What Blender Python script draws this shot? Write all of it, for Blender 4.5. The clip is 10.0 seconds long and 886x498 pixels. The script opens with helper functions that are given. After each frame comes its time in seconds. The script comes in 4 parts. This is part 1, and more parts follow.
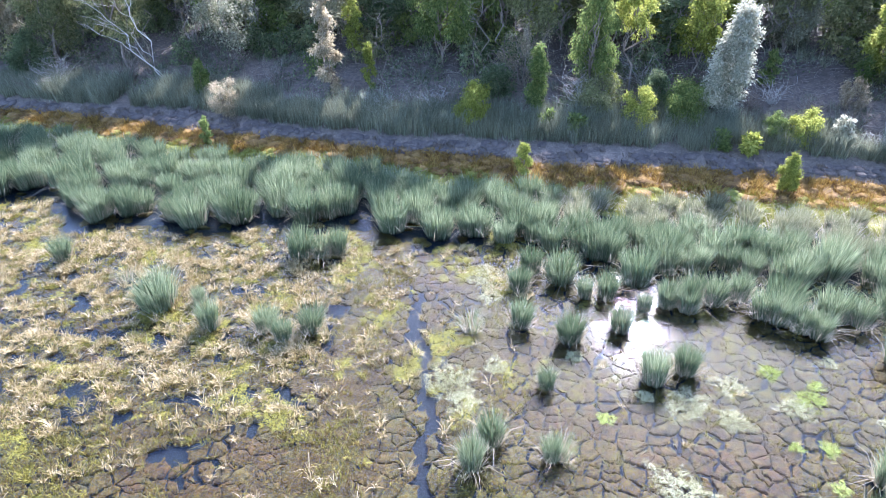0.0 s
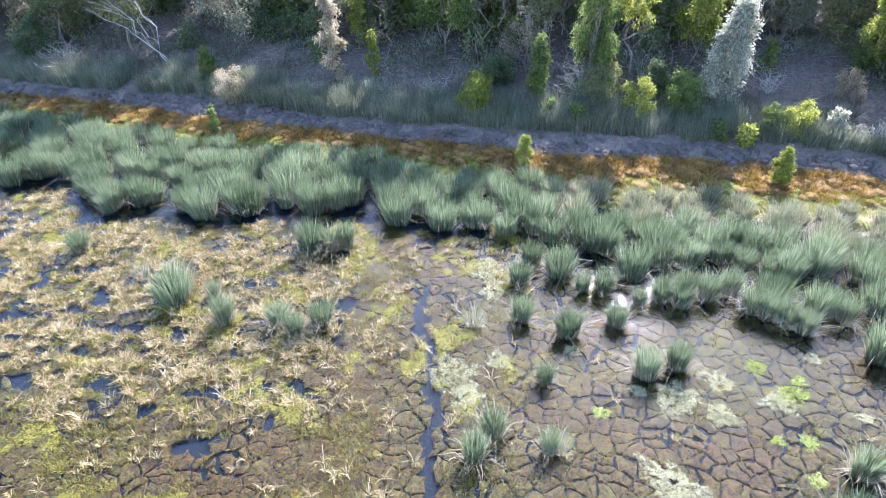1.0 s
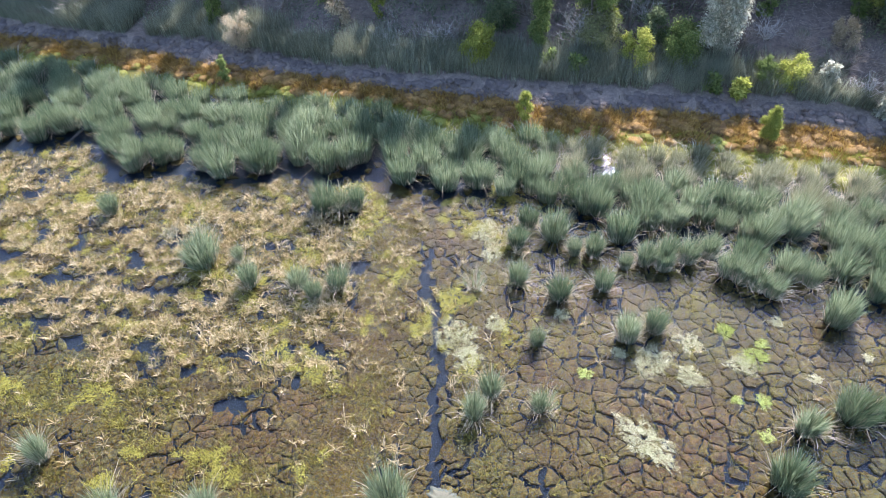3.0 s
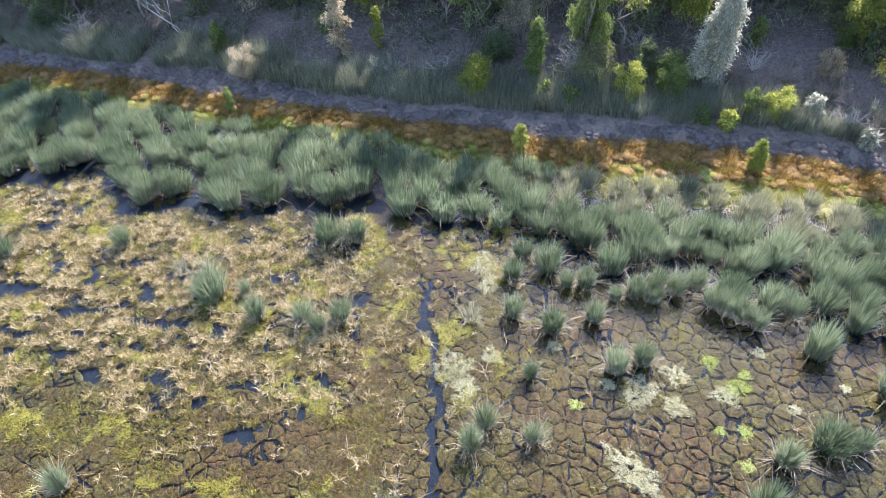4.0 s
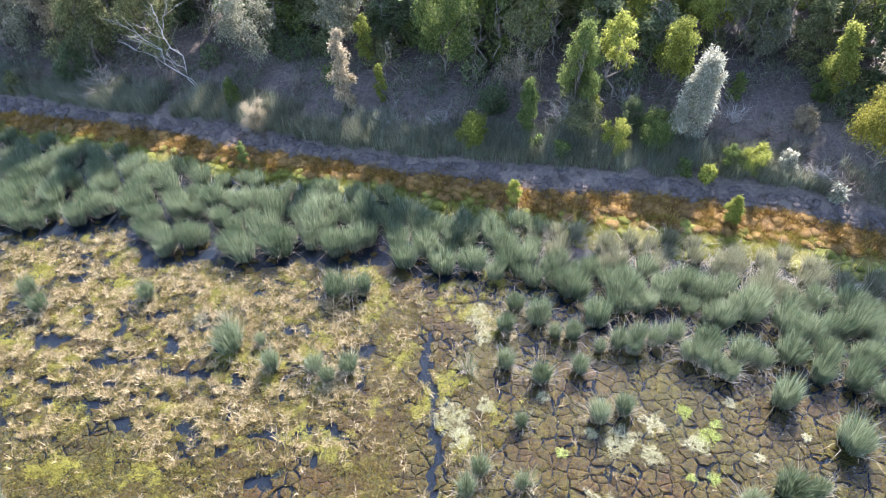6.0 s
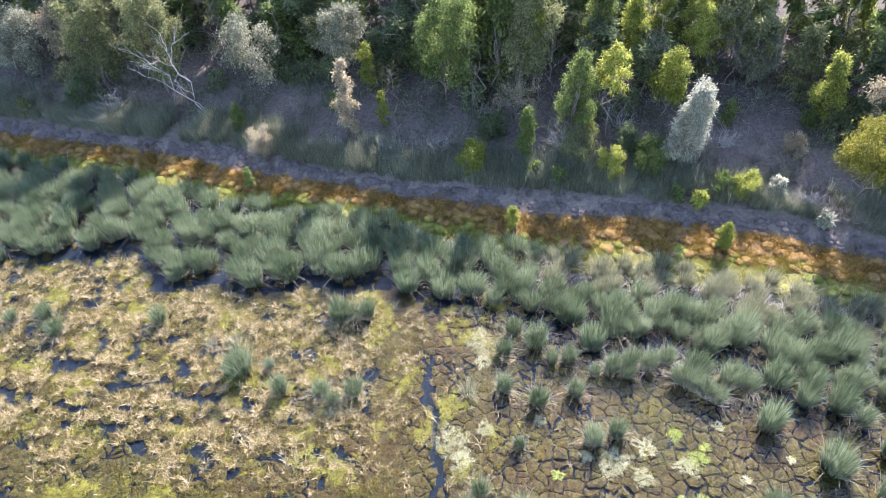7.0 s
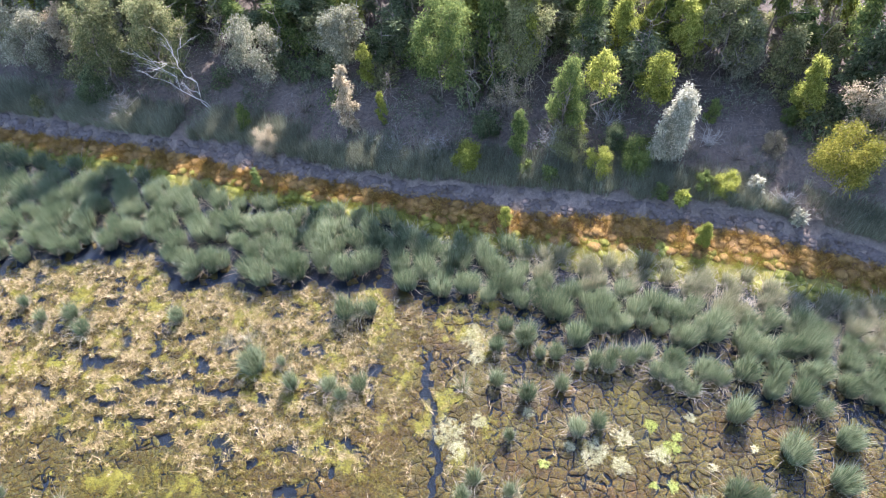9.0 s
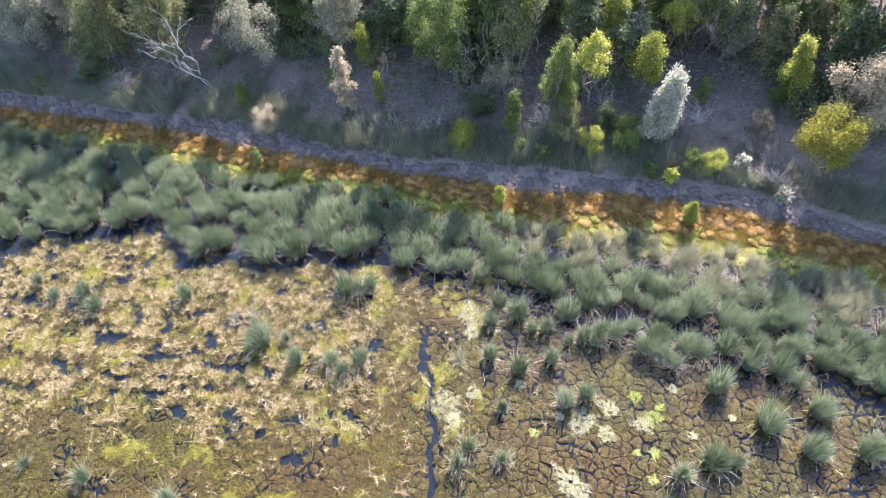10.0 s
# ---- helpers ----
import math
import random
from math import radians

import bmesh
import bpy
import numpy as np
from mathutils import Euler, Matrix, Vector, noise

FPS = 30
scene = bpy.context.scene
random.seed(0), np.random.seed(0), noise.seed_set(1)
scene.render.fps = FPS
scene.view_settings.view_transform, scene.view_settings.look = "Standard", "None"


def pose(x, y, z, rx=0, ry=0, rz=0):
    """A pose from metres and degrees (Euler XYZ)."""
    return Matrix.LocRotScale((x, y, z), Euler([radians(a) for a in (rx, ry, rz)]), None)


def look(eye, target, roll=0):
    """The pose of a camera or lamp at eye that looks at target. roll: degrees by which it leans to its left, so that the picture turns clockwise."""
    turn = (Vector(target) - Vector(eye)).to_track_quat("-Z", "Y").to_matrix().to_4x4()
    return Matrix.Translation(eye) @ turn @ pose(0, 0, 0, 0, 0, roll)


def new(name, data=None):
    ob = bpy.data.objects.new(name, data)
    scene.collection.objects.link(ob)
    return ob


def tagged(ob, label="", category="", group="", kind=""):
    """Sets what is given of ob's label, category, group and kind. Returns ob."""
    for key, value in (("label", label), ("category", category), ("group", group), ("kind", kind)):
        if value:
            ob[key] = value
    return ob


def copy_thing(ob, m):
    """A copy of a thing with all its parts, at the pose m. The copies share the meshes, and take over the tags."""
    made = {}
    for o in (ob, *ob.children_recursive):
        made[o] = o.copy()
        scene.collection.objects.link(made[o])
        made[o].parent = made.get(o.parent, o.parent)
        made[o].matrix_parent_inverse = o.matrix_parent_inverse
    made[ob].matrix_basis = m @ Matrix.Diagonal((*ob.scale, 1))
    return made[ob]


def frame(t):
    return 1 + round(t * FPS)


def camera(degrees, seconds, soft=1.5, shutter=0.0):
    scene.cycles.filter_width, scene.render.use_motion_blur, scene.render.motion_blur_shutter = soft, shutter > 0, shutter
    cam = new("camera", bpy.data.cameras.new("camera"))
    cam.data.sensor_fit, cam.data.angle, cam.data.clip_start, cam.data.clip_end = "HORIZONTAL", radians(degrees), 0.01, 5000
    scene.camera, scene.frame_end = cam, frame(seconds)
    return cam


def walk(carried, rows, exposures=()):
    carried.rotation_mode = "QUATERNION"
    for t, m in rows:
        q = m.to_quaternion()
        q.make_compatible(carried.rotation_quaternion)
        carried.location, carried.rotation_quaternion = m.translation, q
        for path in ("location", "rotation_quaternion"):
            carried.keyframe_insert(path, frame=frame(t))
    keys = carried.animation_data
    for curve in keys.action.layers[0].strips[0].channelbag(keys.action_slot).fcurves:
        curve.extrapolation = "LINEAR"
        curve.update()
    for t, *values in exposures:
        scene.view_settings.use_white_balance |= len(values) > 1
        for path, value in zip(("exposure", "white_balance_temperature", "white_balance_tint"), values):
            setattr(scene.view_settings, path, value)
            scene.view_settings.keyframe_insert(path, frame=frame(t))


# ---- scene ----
cam = camera(64.6, 10.0, soft=0.75)
PATH = [
    (0, (1.191, -1.373, 14.178), (1.011, 0.291, 13.083), -1.1),
    (0.5, (1.095, -1.381, 14.994), (0.917, 0.28, 13.895), -1.1),
    (1, (1.086, -1.504, 15.717), (0.911, 0.097, 14.531), -1.1),
    (1.5, (1.096, -1.46, 16.662), (0.932, -0.027, 15.277), -1.2),
    (2, (1.064, -1.336, 17.652), (0.903, 0.048, 16.218), -1.4),
    (2.5, (1.092, -1.263, 18.533), (0.926, 0.12, 17.097), -1.6),
    (4, (1.326, -0.99, 21.231), (1.15, 0.386, 19.789), -2.2),
    (4.5, (1.451, -0.964, 22.115), (1.272, 0.411, 20.675), -2.4),
    (5, (1.539, -0.918, 23.056), (1.358, 0.454, 21.612), -2.5),
    (5.5, (1.622, -0.87, 23.935), (1.437, 0.498, 22.488), -2.7),
    (7, (1.664, -0.617, 26.758), (1.477, 0.737, 25.299), -3.0),
    (7.5, (1.699, -0.426, 27.691), (1.51, 0.923, 26.227), -3.2),
    (8, (1.746, -0.307, 28.601), (1.558, 1.024, 27.12), -3.4),
    (8.5, (1.891, -0.163, 29.505), (1.703, 1.123, 27.985), -3.8),
    (9, (2.034, -0.043, 30.417), (1.848, 1.195, 28.857), -4.0),
    (9.5, (2.191, 0.021, 31.349), (2.008, 1.21, 29.751), -4.3),
    (10, (2.261, 0.072, 32.316), (2.084, 1.209, 30.68), -4.5),
]
EXPOSURES = [(0.0, 2.38, 5150, 22), (1.0, 2.33, 5250, 21), (2.5, 2.01, 5450, 21), (7.0, 2.19, 5600, 22), (10.0, 2.27, 5700, 25)]
walk(cam, [(t, look(eye, target, roll)) for t, eye, target, roll in PATH], EXPOSURES)

# ---- light ----
SUN_ELEVATION, SUN_AZIMUTH = 36.0, 13.0          # degrees above the horizon; degrees from +y towards +x
world = bpy.data.worlds.new("sky")
scene.world = world
world.use_nodes = True
wn = world.node_tree.nodes
sky = wn.new("ShaderNodeTexSky")
sky.sky_type = "NISHITA"
sky.sun_disc = False
sky.sun_elevation = radians(SUN_ELEVATION)
sky.sun_rotation = radians(SUN_AZIMUTH)
wn["Background"].inputs["Strength"].default_value = 0.14
world.node_tree.links.new(sky.outputs[0], wn["Background"].inputs["Color"])
sun_data = bpy.data.lights.new("sun", "SUN")
sun_data.energy, sun_data.angle, sun_data.color = 4.9, radians(0.55), (1.0, 0.93, 0.82)
sun = new("sun", sun_data)
az, el = radians(SUN_AZIMUTH), radians(SUN_ELEVATION)
SUN_WAY = Vector((math.sin(az) * math.cos(el), math.cos(az) * math.cos(el), math.sin(el)))
sun.matrix_world = look(SUN_WAY * 100, (0, 0, 0))


# ---- materials ----
def nodes(name):
    m = bpy.data.materials.new(name)
    m.use_nodes = True
    m.node_tree.nodes.clear()
    return m, m.node_tree.nodes, m.node_tree.links


def ramp(n, stops):
    r = n.new("ShaderNodeValToRGB")
    e = r.color_ramp.elements
    while len(e) < len(stops):
        e.new(0.5)
    for k, (p, c) in zip(e, stops):
        k.position, k.color = p, (*c, 1)
    return r


def rgb_mix(n, l, fac, a, b, how="MIX"):
    """A colour mix; fac, a and b are sockets or values."""
    x = n.new("ShaderNodeMix")
    x.data_type, x.blend_type = "RGBA", how
    for k, v in ((0, fac), (6, a), (7, b)):
        if hasattr(v, "links"):
            l.new(v, x.inputs[k])
        else:
            x.inputs[k].default_value = (*v, 1) if isinstance(v, tuple) else v
    return x.outputs[2]


def noise_tex(n, l, scale, detail=6, rough=0.6, where=None):
    t = n.new("ShaderNodeTexNoise")
    t.inputs["Scale"].default_value, t.inputs["Detail"].default_value, t.inputs["Roughness"].default_value = scale, detail, rough
    if where is None:
        where = n.new("ShaderNodeTexCoord").outputs["Object"]
    l.new(where, t.inputs["Vector"])
    return t.outputs["Fac"]


def math_node(n, l, op, a, b=0.0, clamp=False):
    x = n.new("ShaderNodeMath")
    x.operation, x.use_clamp = op, clamp
    for k, v in ((0, a), (1, b)):
        if hasattr(v, "links"):
            l.new(v, x.inputs[k])
        else:
            x.inputs[k].default_value = v
    return x.outputs[0]


def finish(n, l, colour, rough=0.8, bump=None, strength=0.3, distance=0.02, spec=0.3, translucent=0.0, tcolour=None):
    p = n.new("ShaderNodeBsdfPrincipled")
    if hasattr(rough, "links"):
        l.new(rough, p.inputs["Roughness"])
    else:
        p.inputs["Roughness"].default_value = rough
    p.inputs["Specular IOR Level"].default_value = spec
    l.new(colour, p.inputs["Base Color"])
    if bump is not None:
        b = n.new("ShaderNodeBump")
        b.inputs["Strength"].default_value, b.inputs["Distance"].default_value = strength, distance
        l.new(bump, b.inputs["Height"])
        l.new(b.outputs[0], p.inputs["Normal"])
    shader = p.outputs[0]
    if translucent:
        t = n.new("ShaderNodeBsdfTranslucent")
        l.new(tcolour if tcolour is not None else colour, t.inputs["Color"])
        mx = n.new("ShaderNodeMixShader")
        mx.inputs[0].default_value = translucent
        l.new(shader, mx.inputs[1])
        l.new(t.outputs[0], mx.inputs[2])
        shader = mx.outputs[0]
    l.new(shader, n.new("ShaderNodeOutputMaterial").inputs[0])


def leafy(name, dark, mid, light, rough=0.5, translucent=0.35, big=0.6, spec=0.15):
    """Leaves and blades: each leaf its own tint, whole sprays lighter or darker."""
    m, n, l = nodes(name)
    g = n.new("ShaderNodeNewGeometry")
    r = ramp(n, [(0.0, dark), (0.5, mid), (1.0, light)])
    f = math_node(n, l, "MULTIPLY", g.outputs["Random Per Island"], 0.65)
    o = n.new("ShaderNodeObjectInfo")
    pos = n.new("ShaderNodeNewGeometry").outputs["Position"]
    k = math_node(n, l, "MULTIPLY", noise_tex(n, l, big, 2, 0.5, pos), 0.6)
    f = math_node(n, l, "ADD", f, math_node(n, l, "SUBTRACT", k, 0.12))
    f = math_node(n, l, "ADD", f, math_node(n, l, "MULTIPLY", math_node(n, l, "SUBTRACT", o.outputs["Random"], 0.5), 0.22), True)
    l.new(f, r.inputs[0])
    finish(n, l, r.outputs[0], rough, spec=spec, translucent=translucent)
    return m


def rough_stuff(name, stops, scale, fine, rough=0.85, strength=0.5, distance=0.03):
    """Earthy surfaces: two scales of colour, fine relief."""
    m, n, l = nodes(name)
    c = n.new("ShaderNodeTexCoord").outputs["Object"]
    a, b = noise_tex(n, l, scale, 4, 0.6, c), noise_tex(n, l, fine, 8, 0.7, c)
    f = math_node(n, l, "ADD", math_node(n, l, "MULTIPLY", a, 0.6), math_node(n, l, "MULTIPLY", b, 0.4))
    o = n.new("ShaderNodeObjectInfo").outputs["Random"]
    f = math_node(n, l, "ADD", f, math_node(n, l, "MULTIPLY", math_node(n, l, "SUBTRACT", o, 0.5), 0.15))
    r = ramp(n, stops)
    l.new(f, r.inputs[0])
    finish(n, l, r.outputs[0], rough, b, strength, distance)
    return m


RUSH = leafy("rush_green", (0.035, 0.058, 0.028), (0.138, 0.180, 0.092), (0.46, 0.49, 0.29), 0.42, 0.42, 0.5)
RUSH_TAN = leafy("rush_tan", (0.06, 0.07, 0.034), (0.205, 0.21, 0.112), (0.58, 0.55, 0.36), 0.5, 0.42, 0.5)
RUSH_DRY = leafy("rush_straw", (0.30, 0.24, 0.15), (0.48, 0.40, 0.27), (0.68, 0.60, 0.45), 0.6, 0.3)
STRAW = leafy("pond_straw", (0.12, 0.078, 0.022), (0.42, 0.315, 0.135), (0.80, 0.67, 0.43), 0.6, 0.2, 1.2)
OLIVE = leafy("pond_olive", (0.07, 0.058, 0.01), (0.24, 0.205, 0.035), (0.48, 0.43, 0.09), 0.6, 0.25, 0.9)
ALGAE = leafy("algae_yellow_green", (0.19, 0.175, 0.075), (0.40, 0.375, 0.19), (0.66, 0.62, 0.40), 0.6, 0.2, 1.5)
SUNKEN = leafy("sunken_weed", (0.03, 0.014, 0.002), (0.125, 0.07, 0.008), (0.24, 0.16, 0.02), 0.7, 0.1, 0.5)
BLOOM = leafy("weed_bloom", (0.095, 0.085, 0.01), (0.23, 0.205, 0.024), (0.40, 0.38, 0.075), 0.6, 0.2, 1.0)
BLOOM_BRIGHT = leafy("algae_bright", (0.16, 0.2, 0.03), (0.33, 0.38, 0.07), (0.52, 0.56, 0.2), 0.6, 0.25, 1.5)
MOSS = leafy("moss_yellow_green", (0.11, 0.11, 0.012), (0.25, 0.25, 0.03), (0.44, 0.42, 0.08), 0.7, 0.3, 0.8)
RUST = leafy("rusty_cushion", (0.065, 0.033, 0.008), (0.34, 0.205, 0.042), (0.70, 0.53, 0.17), 0.7, 0.4, 0.8)
GRASS = leafy("bank_grass", (0.065, 0.07, 0.042), (0.18, 0.187, 0.118), (0.40, 0.40, 0.27), 0.55, 0.3)
LITTER = leafy("dead_sticks", (0.10, 0.075, 0.055), (0.22, 0.175, 0.13), (0.36, 0.31, 0.25), 0.8, 0.05)
LEAF_GREY = leafy("leaf_grey_green", (0.10, 0.105, 0.062), (0.25, 0.25, 0.16), (0.52, 0.48, 0.34), 0.6, 0.5, 0.6, 0.05)
LEAF_SILVER = leafy("leaf_silver", (0.17, 0.17, 0.11), (0.38, 0.37, 0.26), (0.72, 0.68, 0.52), 0.6, 0.5, 0.6, 0.05)
LEAF_BUFF = leafy("leaf_buff", (0.2, 0.16, 0.09), (0.42, 0.35, 0.22), (0.70, 0.60, 0.42), 0.6, 0.5, 0.6, 0.03)
LEAF_YELLOW = leafy("leaf_yellow_green", (0.095, 0.115, 0.022), (0.27, 0.29, 0.055), (0.56, 0.55, 0.14), 0.6, 0.55, 0.6, 0.05)
LEAF_WATTLE = leafy("leaf_wattle", (0.07, 0.075, 0.012), (0.20, 0.19, 0.03), (0.46, 0.41, 0.085), 0.6, 0.5, 1.1, 0.05)
LEAF_GREEN = leafy("leaf_green", (0.05, 0.078, 0.022), (0.16, 0.205, 0.06), (0.36, 0.39, 0.12), 0.6, 0.55, 0.6, 0.05)
LEAF_OLIVE = leafy("leaf_olive", (0.07, 0.08, 0.035), (0.19, 0.2, 0.085), (0.42, 0.40, 0.19), 0.6, 0.55, 0.6, 0.05)
LEAF_DARK = leafy("leaf_dark_green", (0.05, 0.07, 0.034), (0.15, 0.182, 0.085), (0.32, 0.35, 0.17), 0.6, 0.55, 0.6, 0.05)
BARK = rough_stuff("bark_grey_brown", [(0.3, (0.10, 0.08, 0.06)), (0.5, (0.22, 0.18, 0.14)), (0.7, (0.36, 0.31, 0.25))], 3, 25, 0.85)
CLOD = rough_stuff("dark_clods", [(0.3, (0.065, 0.05, 0.04)), (0.5, (0.115, 0.09, 0.072)), (0.7, (0.18, 0.142, 0.115))], 2, 20, 0.9)
RUST_HUMP = rough_stuff("rusty_hump", [(0.3, (0.055, 0.027, 0.008)), (0.5, (0.27, 0.155, 0.04)), (0.7, (0.60, 0.42, 0.14))], 1.2, 16, 0.9, 0.9, 0.08)
MOSS_HUMP = rough_stuff("mossy_hump", [(0.3, (0.05, 0.05, 0.008)), (0.5, (0.14, 0.14, 0.018)), (0.7, (0.28, 0.27, 0.045))], 1.2, 16, 0.9, 0.9, 0.08)
SILT = rough_stuff("pale_silt", [(0.3, (0.06, 0.055, 0.03)), (0.5, (0.10, 0.093, 0.055)), (0.7, (0.15, 0.142, 0.09))], 1.5, 12, 0.7)
BARK_PALE = rough_stuff("bark_bleached", [(0.3, (0.30, 0.26, 0.21)), (0.5, (0.45, 0.40, 0.33)), (0.7, (0.6, 0.55, 0.47))], 3, 25, 0.8)


def mat_material():
    """Algae mat: olive and red-brown fields, yellow-green bloom, furry fine grain."""
    m, n, l = nodes("algae_mat")
    c = n.new("ShaderNodeNewGeometry").outputs["Position"]
    big, mid, fine, hair = noise_tex(n, l, 0.16, 3, 0.5, c), noise_tex(n, l, 1.3, 5, 0.6, c), noise_tex(n, l, 7, 6, 0.7, c), noise_tex(n, l, 38, 4, 0.7, c)
    a = ramp(n, [(0.38, (0.098, 0.050, 0.011)), (0.5, (0.094, 0.062, 0.010)), (0.62, (0.084, 0.066, 0.010))])
    l.new(big, a.inputs[0])
    b = ramp(n, [(0.46, (0, 0, 0)), (0.62, (1, 1, 1))])
    l.new(mid, b.inputs[0])
    col = rgb_mix(n, l, math_node(n, l, "MULTIPLY", b.outputs[0], 0.5), a.outputs[0], (0.115, 0.097, 0.015))
    g = ramp(n, [(0.34, (0.22, 0.22, 0.25)), (0.48, (0.85, 0.85, 0.85)), (0.64, (1.9, 1.85, 1.6))])
    l.new(fine, g.inputs[0])
    col = rgb_mix(n, l, 1.0, col, g.outputs[0], "MULTIPLY")
    h = ramp(n, [(0.3, (0.6, 0.6, 0.6)), (0.7, (1.4, 1.4, 1.4))])
    l.new(hair, h.inputs[0])
    col = rgb_mix(n, l, 0.8, col, h.outputs[0], "MULTIPLY")
    finish(n, l, col, 0.75, fine, 1.0, 0.10)
    return m


MAT = mat_material()


def water_material():
    m, n, l = nodes("pond_water")
    fr = n.new("ShaderNodeFresnel")
    fr.inputs["IOR"].default_value = 1.333
    gl = n.new("ShaderNodeBsdfGlossy")
    gl.inputs["Roughness"].default_value = 0.02
    tr = n.new("ShaderNodeBsdfTransparent")
    tr.inputs["Color"].default_value = (0.73, 0.82, 0.88, 1)
    b = n.new("ShaderNodeBump")
    b.inputs["Strength"].default_value, b.inputs["Distance"].default_value = 0.3, 0.02
    l.new(noise_tex(n, l, 6.5, 5, 0.6), b.inputs["Height"])
    for s in (fr, gl):
        l.new(b.outputs[0], s.inputs["Normal"])
    mx = n.new("ShaderNodeMixShader")
    l.new(fr.outputs[0], mx.inputs[0])
    l.new(tr.outputs[0], mx.inputs[1])
    l.new(gl.outputs[0], mx.inputs[2])
    l.new(mx.outputs[0], n.new("ShaderNodeOutputMaterial").inputs[0])
    return m


def ground_material():
    """Pond bed, moss, rusty growth, bare mud and leaf litter, in bands that follow the shore."""
    m, n, l = nodes("wetland_ground")
    at = n.new("ShaderNodeAttribute")
    at.attribute_name = "band"
    c = n.new("ShaderNodeTexCoord").outputs["Object"]
    big, mid, fine = noise_tex(n, l, 0.5, 5, 0.6, c), noise_tex(n, l, 2.2, 6, 0.65, c), noise_tex(n, l, 14, 8, 0.7, c)
    w = math_node(n, l, "ADD", at.outputs["Fac"], math_node(n, l, "MULTIPLY", math_node(n, l, "SUBTRACT", mid, 0.5), 1.1))
    w = math_node(n, l, "ADD", w, math_node(n, l, "MULTIPLY", math_node(n, l, "SUBTRACT", big, 0.5), 0.5))
    w = math_node(n, l, "DIVIDE", w, 5.0)
    # the first stop's blue puts the sky's reflection into the bed colour
    base = ramp(n, [(0.0, (0.006, 0.010, 0.017)), (0.17, (0.024, 0.023, 0.018)), (0.215, (0.16, 0.15, 0.025)), (0.29, (0.19, 0.16, 0.03)),
                    (0.325, (0.19, 0.108, 0.032)), (0.39, (0.165, 0.09, 0.028)), (0.425, (0.205, 0.155, 0.11)), (0.58, (0.20, 0.153, 0.112)),
                    (0.66, (0.175, 0.135, 0.098)), (0.85, (0.16, 0.124, 0.092)), (1.0, (0.09, 0.07, 0.052))])
    l.new(w, base.inputs[0])
    v = ramp(n, [(0.28, (0.3, 0.3, 0.32)), (0.5, (0.95, 0.95, 0.95)), (0.72, (1.8, 1.75, 1.7))])
    l.new(math_node(n, l, "ADD", math_node(n, l, "MULTIPLY", fine, 0.6), math_node(n, l, "MULTIPLY", noise_tex(n, l, 4.5, 3, 0.5, c), 0.4)), v.inputs[0])
    col = rgb_mix(n, l, 1.0, base.outputs[0], v.outputs[0], "MULTIPLY")
    vo = n.new("ShaderNodeTexVoronoi")
    vo.feature = "DISTANCE_TO_EDGE"
    vo.inputs["Scale"].default_value = 2.2
    l.new(c, vo.inputs["Vector"])
    weed = ramp(n, [(0.3, (0.03, 0.022, 0.006)), (0.5, (0.075, 0.055, 0.012)), (0.7, (0.14, 0.12, 0.03))])
    l.new(mid, weed.inputs[0])
    plate = ramp(n, [(0.03, (0, 0, 0)), (0.09, (1, 1, 1))])
    l.new(vo.outputs["Distance"], plate.inputs[0])
    far = n.new("ShaderNodeAttribute")
    far.attribute_name = "sunken_mat"
    col = rgb_mix(n, l, math_node(n, l, "MULTIPLY", far.outputs["Fac"], plate.outputs[0]), col, weed.outputs[0])
    finish(n, l, col, 0.85, fine, 0.7, 0.06)
    return m


WATER, GROUND = water_material(), ground_material()

# ---- plan of the shore ----
AX = (-60, -26.9, -24.8, -22.4, -18.2, -15.3, -13.6, -10.2, -8.3, -4.1, 0.4, 2.6, 6.2, 8.6, 11.1, 14.6, 18.1, 20.2, 60)
AY = (16, 20.5, 22.0, 22.4, 23.2, 20.6, 21.5, 20.9, 21.6, 21.3, 20.8, 20.2, 19.4, 18.9, 18.3, 17.6, 16.2, 15.2, 4)
BX = (-60, -31.8, -27.3, -21.2, -17.9, -12.2, -7.9, -4.4, -0.9, 2.4, 5.6, 10.2, 13.2, 17.5, 22.0, 60)
BY = (35, 31.1, 29.8, 28.8, 28.0, 26.9, 26.6, 26.0, 24.7, 24.1, 23.4, 23.1, 22.9, 22.1, 20.6, 9)
CX = (-60, -30.0, -23.8, -19.8, -15.7, -11.8, -7.5, -4.6, -1.1, 2.3, 5.6, 8.8, 12.0, 15.0, 18.0, 22.7, 60)
CY = (37, 31.7, 31.2, 30.6, 29.6, 28.8, 28.3, 27.8, 27.5, 26.6, 26.5, 26.7, 26.2, 25.8, 25.0, 23.7, 12)
DX = (-60, -32.6, -28.3, -24.0, -20.0, -14.5, -8.3, -4.7, -1.2, 2.2, 5.6, 8.8, 12.0, 15.1, 18.1, 22.7, 60)
DY = (38, 33.3, 32.7, 31.8, 31.4, 30.9, 29.0, 28.5, 28.2, 28.1, 27.9, 27.6, 27.3, 26.7, 26.0, 24.3, 14)


